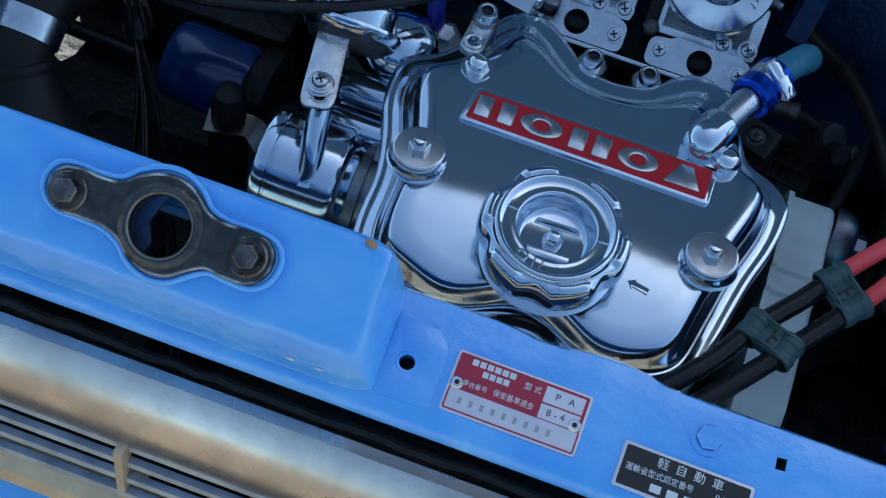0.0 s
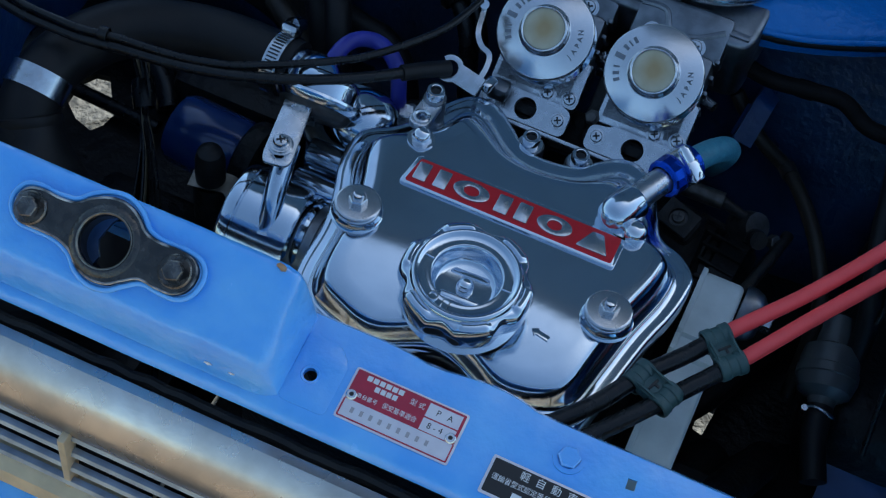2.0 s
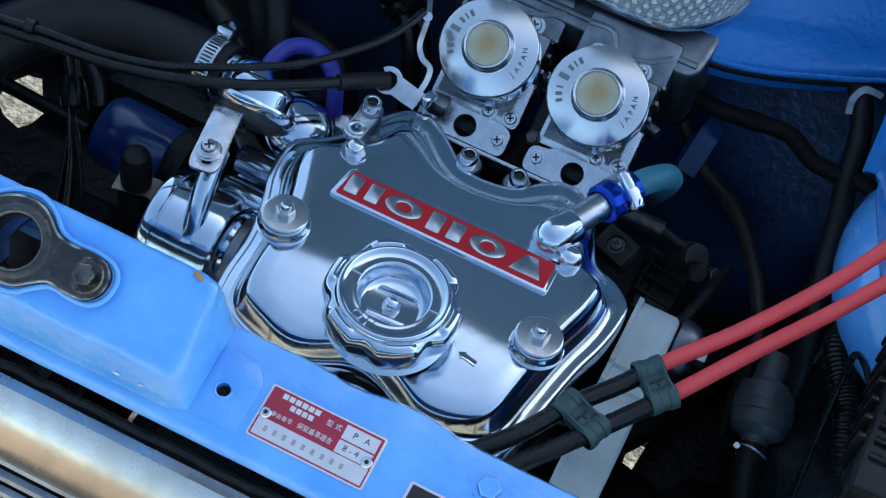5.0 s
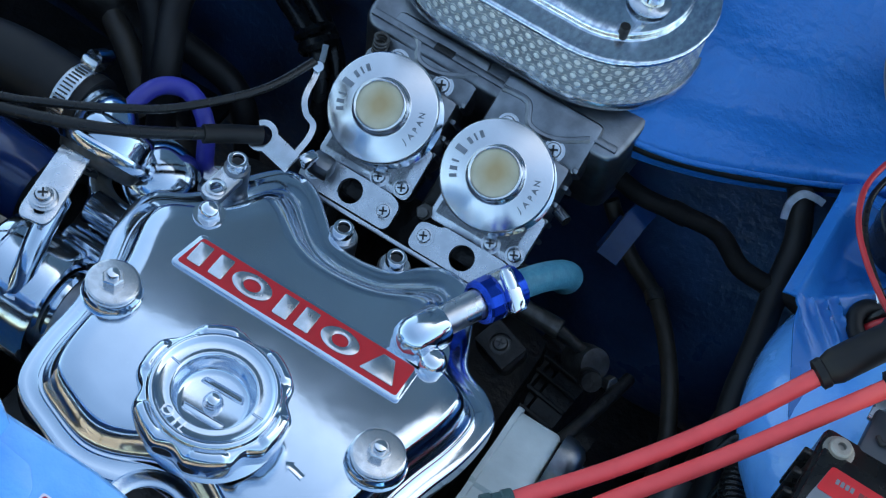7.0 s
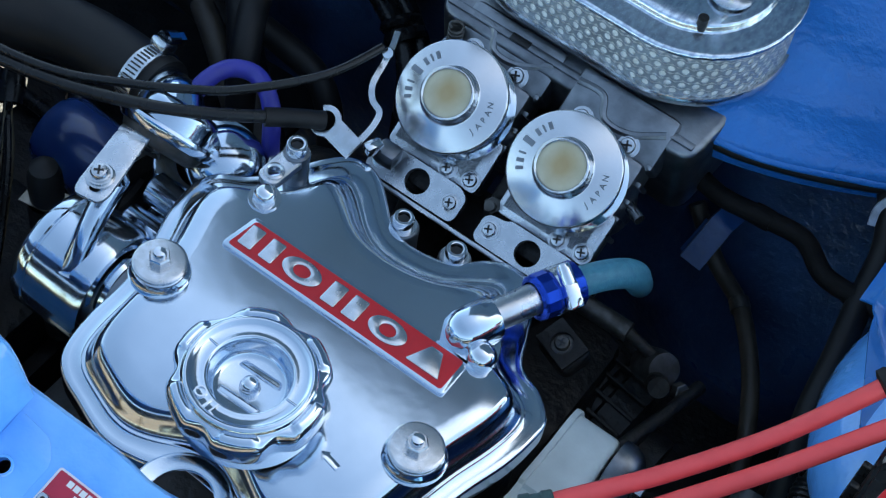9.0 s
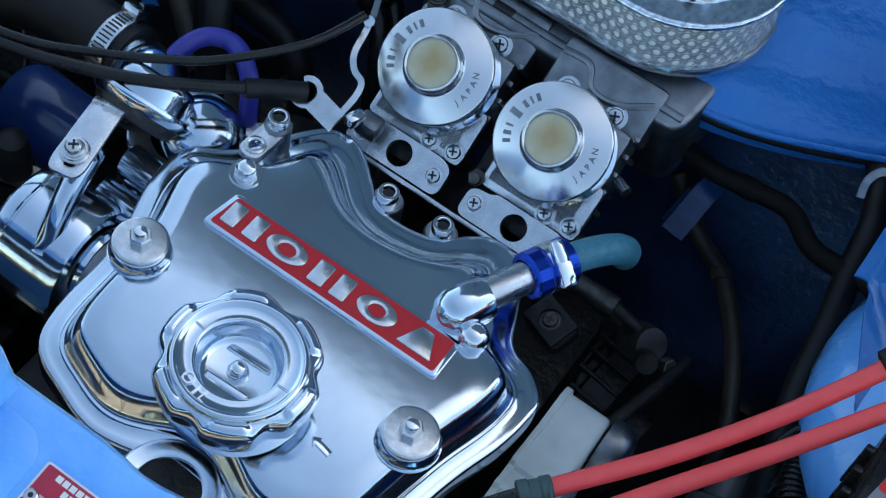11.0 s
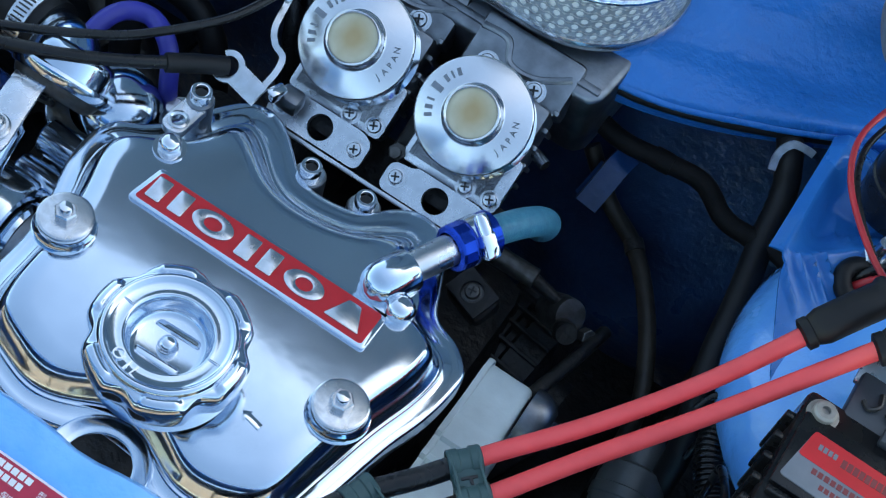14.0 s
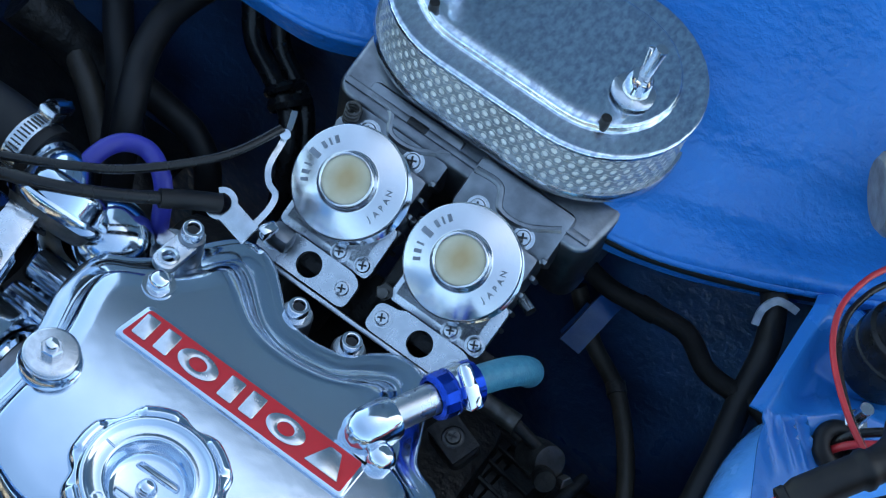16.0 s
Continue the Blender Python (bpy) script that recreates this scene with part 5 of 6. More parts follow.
def distributor():
    root = thing("distributor_housing", "polished aluminium drive housing at the end of the cylinder head", "housing")
    ax = along((-0.168, -0.021, -0.070), (0.0, -0.021, -0.070))
    part("barrel", lathe([(0.0, 0.0), (0.0300, 0.0), (0.0345, 0.0012), (0.0360, 0.0035), (0.0360, 0.0090), (0.0352, 0.0098), (0.0352, 0.0106), (0.0360, 0.0114), (0.0360, 0.0440), (0.0345, 0.0470), (0.0250, 0.0480)], 72), POLISHED, root, m=ax)
    part("neck", lathe([(0.0255, 0.0470), (0.0255, 0.0540), (0.0285, 0.0545), (0.0285, 0.0600), (0.0250, 0.0604), (0.0250, 0.0700)], 48), CAST, root, m=ax)
    part("rib", tube([(-0.1445, 0.0080, -0.0170), (-0.1415, -0.0120, -0.0250), (-0.1385, -0.0270, -0.0350), (-0.1365, -0.0380, -0.0480)], 0.0068, 20, ripple=lambda i: 1.0 + 0.35 * max(0.0, (i - 15) / 9.0) ** 2.2), POLISHED, root, angle=80)
    part("collar", lathe([(0.0175, 0.0470), (0.0215, 0.0475), (0.0225, 0.0500), (0.0215, 0.0525), (0.0190, 0.0530), (0.0190, 0.0545), (0.0230, 0.0550), (0.0240, 0.0575), (0.0230, 0.0600), (0.0180, 0.0605)], 48), POLISHED, root, m=ax @ pose(0, 0.0060, -0.006))
    part("spigot", lathe([(0.0210, 0.0590), (0.0215, 0.0700), (0.0240, 0.0780), (0.0240, 0.0950)], 40), CAST, root, m=ax @ pose(0, 0.0060, -0.006))
    # three rounded steps between the drive and the cylinder head
    for y, z, r in ((-0.0170, -0.0600, 0.0090), (0.0095, -0.0535, 0.0095), (0.0310, -0.0475, 0.0100)):
        part("step", lathe([(r * 0.9, 0.0), (r, 0.0012), (r, 0.0360), (r * 1.1, 0.0400)], 36), POLISHED, root, m=along((-0.1420, y, z), (0.0, y, z)))
    part("step_web", box(0.036, 0.066, 0.030, (-0.1240, 0.0080, -0.0760), 0.004), POLISHED, root, m=None)
    part("head_face", prism(rounded([(-0.034, -0.11), (0.050, -0.11), (0.050, -0.032), (0.020, -0.036), (-0.012, -0.044), (-0.034, -0.060)], 0.006), 0.0, 0.010), CAST, root, m=Matrix.Translation((-0.1080, 0, 0)) @ Matrix(((0, 0, 1, 0), (1, 0, 0, 0), (0, 1, 0, 0), (0, 0, 0, 1))))
    strap = thing("adjuster_strap", "slotted plated steel strap screwed to the polished housing", "bracket", m=pose(-0.1444, 0.0021, -0.0040, 6, 0, 10))
    slot = [(-0.0030, -0.0165), (0.0030, -0.0165), (0.0030, -0.0050), (-0.0030, -0.0050)]
    line = rounded([(-0.0085, -0.0215), (0.0065, -0.0215), (0.0088, -0.0150), (0.0088, 0.0230), (-0.0088, 0.0230), (-0.0100, -0.0150)], 0.004, 5)
    part("strap", plate(line, [rounded(slot, 0.0028, 4)[::-1]], -0.0008, 0.0012, 0.0004), BRUSHED, strap)
    part("fold", ribbon([(0.0, 0.0215, 0.0002), (0.0, 0.0265, -0.0015), (0.0, 0.0285, -0.0120), (0.0, 0.0300, -0.0260)], 0.0176, 0.0020), BRUSHED, strap)
    part("slot_shade", box(0.0062, 0.0130, 0.0006, (0, -0.0110, -0.0012)), BLACK_INK, strap)
    part("washer", lathe([(0.0078, 0.0012), (0.0078, 0.0022), (0.0066, 0.0026), (0.0066, 0.0036), (0, 0.0037)], 28), ZINC, strap, m=pose(-0.0010, -0.0075, 0))
    cross_screw(strap, -0.0010, -0.0075, 0.0034, 0.0046)
    part("post", lathe([(0.0075, -0.016), (0.0070, -0.0010)], 24), POLISHED, strap, m=pose(0.0, 0.002, 0))


distributor()


def thermostat():
    root = thing("thermostat_housing", "polished thermostat housing with a hose elbow", "housing")
    part("flange", lathe([(0.0285, -0.004), (0.0304, -0.003), (0.0310, 0.0), (0.0302, 0.0022), (0.0278, 0.0030), (0.0180, 0.0034)], 64), POLISHED, root, m=pose(-0.1270, 0.0600, -0.0440, 8, 4))
    part("dome", lathe([(0.0232, -0.004), (0.0229, 0.0040), (0.0212, 0.0105), (0.0168, 0.0170), (0.0092, 0.0207), (0, 0.0217)], 48), POLISHED, root, m=pose(-0.1200, 0.0650, -0.0440, 8, 4), angle=80)
    c = Vector((-0.1445, 0.0467, -0.0150))
    n = Vector((-0.027, 0.845, 0.535)).normalized()
    ax = along(c, c + n)
    part("rim", lathe([(0.0200, -0.0065), (0.0262, -0.0050), (0.0286, -0.0018), (0.0292, 0.0), (0.0286, 0.0016), (0.0266, 0.0022), (0.0230, 0.0024)], 72), POLISHED, root, m=ax)
    part("cap", lathe([(0.0236, 0.0010), (0.0234, 0.0105), (0.0226, 0.0140), (0.0205, 0.0162), (0.0150, 0.0172), (0, 0.0174)], 64), POLISHED, root, m=ax, angle=60)
    part("under_cap", lathe([(0, -0.0120), (0.0190, -0.0120), (0.0225, -0.0095), (0.0240, -0.0060), (0.0245, -0.0045)], 48), CAST_DARK, root, m=ax)
    e = c + n * 0.006
    part("elbow", tube([e, e + Vector((-0.0070, 0.0100, -0.0020)), (-0.1600, 0.0680, -0.0210), (-0.1760, 0.0745, -0.0290), (-0.20, 0.0760, -0.0320)], 0.0150, 32), POLISHED, root, angle=80)
    part("ear", prism(rounded([(-0.012, -0.008), (0.012, -0.008), (0.009, 0.012), (-0.009, 0.012)], 0.004), -0.003, 0.003, 0.001), CAST, root, m=pose(-0.1010, 0.0830, -0.0480, 10, 0, -50))
    part("ear_bolt", hexagon(0.010, 0.007), ZINC, root, m=pose(-0.0990, 0.0850, -0.0450, 10))
    part("lower_body", lathe([(0.030, -0.10), (0.028, -0.02), (0.026, -0.004)], 36), CAST, root, m=pose(-0.1290, 0.0630, -0.0510))
    hose = thing("radiator_hose", "fat black rubber radiator hose", "hose")
    part("hose", tube([(-0.1730, 0.0740, -0.0300), (-0.215, 0.0770, -0.0320), (-0.252, 0.0725, -0.0330), (-0.285, 0.0530, -0.0290), (-0.304, 0.0220, -0.0270), (-0.311, -0.0130, -0.0310), (-0.309, -0.0440, -0.0520), (-0.304, -0.076, -0.085)], 0.0195, 28), RUBBER, hose)
    part("band", lathe([(0.0196, -0.0078), (0.0207, -0.0074), (0.0207, 0.0074), (0.0196, 0.0078)], 48), ZINC, hose, "polished steel band round the hose", m=along((-0.3113, -0.0130, -0.0312), (-0.3115, -0.0300, -0.0395)))
    neck = thing("radiator_neck", "black radiator tank neck flaring below the fat hose", "radiator")
    part("neck", lathe([(0.0205, 0.0), (0.0222, 0.004), (0.0222, 0.010), (0.0270, 0.024), (0.0350, 0.040), (0.0470, 0.058), (0.0640, 0.074), (0.0640, 0.11)], 44), RUBBER, neck, m=along((-0.3100, -0.0320, -0.0440), (-0.2780, -0.0760, -0.1000)))
    part("bead", lathe([(0.0205, -0.002), (0.0226, -0.001), (0.0232, 0.002), (0.0222, 0.005)], 44), RUBBER, neck, m=along((-0.3100, -0.0320, -0.0440), (-0.2780, -0.0760, -0.1000)))
    ring = thing("worm_clamp", "slotted steel worm-drive hose clamp", "hose clamp", m=along((-0.1790, 0.0745, -0.0302), (-0.2200, 0.0770, -0.0322)))
    part("band", lathe([(0.0196, 0.0), (0.0208, 0.0003), (0.0208, 0.0110), (0.0196, 0.0113)], 56), ZINC, ring)
    slot = part("slot", box(0.0009, 0.0010, 0.0070, (0, 0.0207, 0.0056)), BLACK_INK, ring)
    for k in range(1, 26):
        twin(slot, pose(0, 0, 0, 0, 0, 7 * k))
    for k in range(1, 12):
        twin(slot, pose(0, 0, 0, 0, 0, -7 * k))
    up = (ring.matrix_world.to_3x3().transposed() @ Vector((0.1, 0.60, 0.80))).normalized()
    turn = math.degrees(math.atan2(up.y, up.x))
    part("screw_case", box(0.0075, 0.0130, 0.0115, (0.0235, 0, 0.0056), 0.002), ZINC, ring, m=pose(0, 0, 0, 0, 0, turn))
    part("screw", join(hexagon(0.0082, 0.0065), moved(lathe([(0.0055, -0.010), (0.0055, 0.0)], 20), pose(0, 0, 0))), CHROME, ring, m=pose(0, 0, 0, 0, 0, turn) @ pose(0.0262, 0.0075, 0.0056, -90))
    blue = thing("vacuum_hose", "bright blue silicone vacuum hose bent into a loop", "hose")
    part("hose", tube([(-0.1480, 0.0640, -0.0350), (-0.1500, 0.0720, -0.0160), (-0.1490, 0.0860, -0.0095), (-0.1440, 0.0985, -0.0090), (-0.1330, 0.1040, -0.0095), (-0.1210, 0.1000, -0.0100), (-0.1110, 0.0930, -0.0160), (-0.1070, 0.0880, -0.0330), (-0.106, 0.088, -0.05)], 0.0052, 18), BLUE_HOSE, blue)


thermostat()


def throttle_cables():
    for name, pts, r, mat in (("throttle_cable", [(-0.46, 0.060, 0.02), (-0.360, 0.018, 0.008), (-0.300, 0.0085, 0.010), (-0.265, 0.0130, 0.010), (-0.230, 0.0165, 0.010), (-0.198, 0.0250, 0.010), (-0.174, 0.0380, 0.010),
                                                  (-0.145, 0.0560, 0.011), (-0.120, 0.0760, 0.012), (-0.0915, 0.1130, 0.014), (-0.0800, 0.1480, 0.015)], 0.0025, PLASTIC),
                              ("choke_cable", [(-0.46, 0.052, 0.01), (-0.360, 0.014, 0.002), (-0.300, 0.0060, 0.004), (-0.262, 0.0100, 0.005), (-0.228, 0.0135, 0.006), (-0.196, 0.0205, 0.007), (-0.165, 0.0320, 0.008),
                                               (-0.138, 0.0450, 0.009), (-0.112, 0.0640, 0.008), (-0.0950, 0.0800, 0.006), (-0.0800, 0.0950, 0.002)], 0.0035, PLASTIC)):
        root = thing(name, "black sheathed control cable running over the engine", "cable", "control cables")
        part("sheath", tube(pts, r, 14), mat, root)
        if name == "choke_cable":
            part("end_sleeve", tube([(-0.1010, 0.0735, 0.0070), (-0.0900, 0.0850, 0.0045), (-0.0785, 0.0965, 0.0010)], 0.0052, 18), RUBBER, root)
        else:
            part("tie", lathe([(0.0036, -0.003), (0.0048, -0.0028), (0.0048, 0.0028), (0.0036, 0.003)], 16), PLASTIC, root, m=along((-0.2750, 0.0118, 0.010), (-0.2300, 0.0165, 0.010)))
    lever = thing("throttle_lever", "plated throttle lever and cable bracket beside the carburettor", "linkage")
    part("lever", ribbon([(-0.0850, 0.1700, 0.0050), (-0.0800, 0.1580, 0.0060), (-0.0775, 0.1480, 0.0040), (-0.0745, 0.1340, 0.0010), (-0.0690, 0.1270, -0.0020), (-0.0620, 0.1240, -0.0040), (-0.0600, 0.1160, -0.0070), (-0.0610, 0.1060, -0.0110)],
                          0.0034, 0.0018, (0.2, -0.6, 0.75)), ZINC, lever)
    part("nipple", lathe([(0.0030, -0.003), (0.0035, 0.0), (0.0030, 0.003), (0, 0.0032)], 18), CHROME, lever, m=pose(-0.0790, 0.1530, 0.0068, 40, 20))
    # a horseshoe that holds the sleeve end, on a tongue
    ang = [radians(q) for q in range(150, -151, -15)]
    fork = [(0.0090 * math.cos(q), 0.0090 * math.sin(q)) for q in ang if abs(q) > 0.7 and q > 0] + [(0.0240, 0.0062), (0.0240, -0.0062)] + [(0.0090 * math.cos(q), 0.0090 * math.sin(q)) for q in ang if abs(q) > 0.7 and q < 0]
    fork += [(0.0056 * math.cos(q), 0.0056 * math.sin(q)) for q in ang[::-1]]
    part("fork", prism(fork, -0.0010, 0.0010, 0.0003), ZINC, lever, m=pose(-0.0780, 0.0970, 0.0005, 30, 0, -14))
    part("lug", moved(box(0.0070, 0.0110, 0.0075, (0, 0, 0), 0.002), pose(-0.0545, 0.1100, -0.0150, 0, 0, -20)), CHROME, lever)
    part("arm", box(0.014, 0.012, 0.012, (-0.0500, 0.1190, -0.0260), 0.003), CAST, lever)
    part("spring", tube([(-0.0640 + 0.0040 * math.cos(k * 0.9), 0.1980 + 0.0040 * math.sin(k * 0.9), -0.010 + 0.0004 * k) for k in range(34)], 0.0010, 8, 2), CAST_DARK, lever)
    part("pivot", lathe([(0.0068, 0.0), (0.0068, 0.006), (0.004, 0.008), (0, 0.008)], 24), CAST, lever, m=pose(-0.0640, 0.1980, -0.018, 20))


throttle_cables()


def far_side():
    filt = thing("oil_filter", "dark blue enamelled canister lying beside the engine", "canister", m=along((-0.2690, 0.0790, -0.1450), (-0.19, 0.0740, -0.1450)))
    part("can", lathe([(0, 0.0), (0.0180, 0.0), (0.0238, 0.0022), (0.0262, 0.0080), (0.0262, 0.0520), (0.0245, 0.0560), (0.018, 0.0575)], 48), DARK_BLUE, filt)
    part("base", lathe([(0.0285, 0.0580), (0.0300, 0.0610), (0.0300, 0.0720), (0.020, 0.076)], 40), GRIME, filt)
    sw = thing("oil_pressure_switch", "black rubber cap on a plated terminal", "switch", at=(-0.2000, 0.0060, -0.1000))
    part("cap", lathe([(0.0098, 0.018), (0.0102, 0.026), (0.0098, 0.038), (0.0080, 0.0450), (0.004, 0.0480), (0, 0.0485)], 28), RUBBER, sw)
    part("shelf", ribbon([(-0.012, -0.004, 0.0170), (0.0, -0.002, 0.0175), (0.014, 0.001, 0.0165), (0.026, -0.004, 0.008)], 0.016, 0.0012), ZINC_DULL, sw)
    part("stem", lathe([(0.0118, -0.12), (0.0118, 0.0165)], 24), GRIME, sw)
    rng = random.Random(11)
    loom = thing("wiring_loom", "bundle of thin black and brown wires, taped where they cross", "wires")
    for k in range(9):
        a, b = rng.uniform(-0.02, 0.02), rng.uniform(-0.02, 0.02)
        mat = WIRE_BROWN if k in (2, 6) else PLASTIC
        part("wire", tube([(-0.330 + a, 0.120 + b, -0.05), (-0.290 + 0.4 * a, 0.075 + 0.3 * b, -0.085), (-0.277 + 0.15 * a, 0.052 + 0.1 * b, -0.105), (-0.262 + 0.5 * b, 0.030 + 0.5 * a, -0.130), (-0.240 + 1.2 * b, -0.020 + a, -0.180), (-0.230 + 1.5 * b, -0.07 + a, -0.25)],
                          rng.uniform(0.0013, 0.0024), 8), mat, loom)
    part("tape", lathe([(0.0075, -0.010), (0.0085, 0.0), (0.0075, 0.010)], 18), PLASTIC, loom, m=along((-0.2820, 0.0600, -0.0990), (-0.272, 0.045, -0.11)))
    shroud = thing("fan_shroud", "black radiator shroud at the side of the bay", "shroud")
    ring = tube([(-0.380 + 0.075 * math.cos(a), 0.110 + 0.070 * math.sin(a), -0.235 + 0.03 * math.sin(a)) for a in np.linspace(0.5, 5.6, 20)], 0.011, 12, 3)
    part("ring", ring, PLASTIC, shroud)
    part("arm", tube([(-0.4340, 0.1334, -0.2250), (-0.3920, 0.1310, -0.2250), (-0.3570, 0.1290, -0.2250), (-0.3150, 0.1266, -0.2250)], 0.0058, 10), PLASTIC, shroud)
    part("panel", box(0.11, 0.16, 0.20, (-0.2650, -0.0150, -0.3000), 0.012), GRIME, shroud)
    part("panel", box(0.10, 0.05, 0.22, (-0.2600, 0.1600, -0.2800), 0.012), GRIME, shroud)
    part("panel", box(0.12, 0.06, 0.26, (-0.4300, 0.0100, -0.2500), 0.012), GRIME, shroud)
    heater = thing("heater_hose", "black heater hoses crossing in front of the blue bulkhead", "hose")
    part("hose", tube([(-0.275, 0.256, -0.065), (-0.257, 0.238, -0.080), (-0.236, 0.215, -0.090), (-0.218, 0.198, -0.102), (-0.205, 0.182, -0.125), (-0.200, 0.17, -0.18)], 0.0098, 22), RUBBER, heater)
    part("hose", tube([(-0.198, 0.272, -0.050), (-0.205, 0.246, -0.055), (-0.208, 0.221, -0.060), (-0.201, 0.193, -0.065), (-0.188, 0.168, -0.070), (-0.178, 0.150, -0.090), (-0.172, 0.140, -0.14)], 0.0095, 22), RUBBER, heater)
    part("hose", tube([(-0.206, 0.202, -0.105), (-0.186, 0.208, -0.118), (-0.164, 0.207, -0.124), (-0.146, 0.200, -0.140), (-0.135, 0.19, -0.18)], 0.0090, 22), RUBBER, heater)
    old = thing("heater_pipe", "dirty brown heater pipe along the bulkhead", "pipe")
    part("pipe", tube([(-0.315, 0.240, -0.100), (-0.290, 0.224, -0.112), (-0.262, 0.208, -0.122), (-0.232, 0.190, -0.130), (-0.20, 0.17, -0.15)], 0.0085, 18), PIPE_BROWN, old)
    duct = thing("brake_pipe_bundle", "black taped pipe bundle strapped to the bulkhead", "pipes")
    part("pipe", tube([(-0.196, 0.296, -0.060), (-0.176, 0.276, -0.092), (-0.148, 0.262, -0.100), (-0.128, 0.252, -0.105), (-0.112, 0.236, -0.120), (-0.10, 0.215, -0.16)], 0.0075, 16), PLASTIC, duct)
    part("pipe", tube([(-0.176, 0.296, -0.058), (-0.158, 0.280, -0.088), (-0.134, 0.268, -0.098), (-0.116, 0.256, -0.108), (-0.10, 0.236, -0.13)], 0.0060, 16), PLASTIC, duct)
    part("strap", lathe([(0.0135, -0.004), (0.0150, 0.0), (0.0135, 0.004)], 22), PLASTIC, duct, m=along((-0.1300, 0.2560, -0.1040), (-0.110, 0.242, -0.118)))
    part("strap", lathe([(0.0130, -0.003), (0.0145, 0.0), (0.0130, 0.003)], 22), PLASTIC, duct, m=along((-0.1380, 0.2610, -0.1010), (-0.12, 0.25, -0.112)))
    ear = thing("crossover_pipe", "grimy black crossover pipe behind the housing", "pipe")
    part("pipe", tube([(-0.30, 0.20, -0.10), (-0.245, 0.215, -0.14), (-0.19, 0.18, -0.17), (-0.14, 0.15, -0.18), (-0.09, 0.16, -0.17), (-0.05, 0.19, -0.16)], 0.017, 18), GRIME, ear)


far_side()
# ---- the side with the ignition unit ----
def strut_tower():
    root = thing("strut_tower", "bright blue folded tower panel with hammered creases", "car panel")
    def height(x, y):
        """A folded flank along the crease, a dished top behind it, and a pleated face that falls away to the front."""
        d = x - 0.2105
        z = 0.0235 + 0.95 * d if d < 0 else 0.0235 - 0.35 * min(d, 0.009) - 0.10 * max(0.0, d - 0.009)
        for cx, w in ((0.2280, 0.0016), (0.2345, 0.0014)):
            z += 0.0030 * math.exp(-((x - cx - 0.25 * (0.222 - y)) / w) ** 2) * math.exp(-((y - 0.214) / 0.012) ** 2)
        near = min(x, 0.252)
        fall = (near - 0.2115) * 0.72 - (y - 0.1690) * 0.69 + 0.2 * (x - near)
        if fall < 0 and d > 0:
            z -= min(0.95 * -fall, 0.0190) * min(1.0, d / 0.012) * max(0.0, min(1.0, (0.250 - y) / 0.02))
        if fall > 0:
            u = (x - 0.2115) * 0.69 + (y - 0.1690) * 0.72 - 0.33 * fall
            z -= 0.50 * fall
            for cu in (-0.0035, 0.0075, 0.0150, 0.0225):
                z += 0.0065 * math.exp(-((u - cu) / 0.0014) ** 2) * min(1.0, fall / 0.002) * max(0.0, 1 - fall / 0.027) ** 0.7
        return z - 0.75 * max(0.0, y - 0.256) + 0.0006 * noise.noise((x * 60, y * 60, 2.0))
    bm = bmesh.new()
    rows = []
    for i in range(116):
        y = 0.102 + 0.002 * i
        left = 0.2035 if y > 0.174 else 0.2035 + 0.0070 * min(1.0, (0.174 - y) / 0.004) + 0.60 * max(0.0, 0.170 - y)
        rows.append([bm.verts.new((x, y, height(x, y))) for x in (left + (0.42 - left) * (k / 70) ** 1.9 for k in range(71))])
    for a, b in zip(rows, rows[1:]):
        for k in range(70):
            bm.faces.new((a[k], a[k + 1], b[k + 1], b[k]))
    ext = bmesh.ops.extrude_face_region(bm, geom=bm.faces[:])
    bmesh.ops.translate(bm, vec=(0, 0, -0.0016), verts=[v for v in ext["geom"] if isinstance(v, bmesh.types.BMVert)])
    bmesh.ops.recalc_face_normals(bm, faces=bm.faces)
    # top in the darker copy of the arch's paint, its shade in the colour
    part("top", bm, BLUE_CREASED_SHADED, root, angle=70)
    bm = bmesh.new()
    bmesh.ops.create_uvsphere(bm, u_segments=40, v_segments=24, radius=1.0, matrix=pose(0.3180, 0.1680, -0.0400) @ Matrix.Diagonal((0.1080, 0.1080, 0.0600, 1)))
    for v in bm.verts:
        v.co += 0.003 * noise.noise_vector(v.co * 14)
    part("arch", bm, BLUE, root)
    part("skirt", sweep_x([(-0.20, -0.50), (-0.10, -0.30), (0.04, -0.22), (0.10, -0.17), (0.25, -0.15)], 0.2400, 0.4200, 0.002), BLUE_SHADED_DIRTY, root)
    return root


strut_tower()


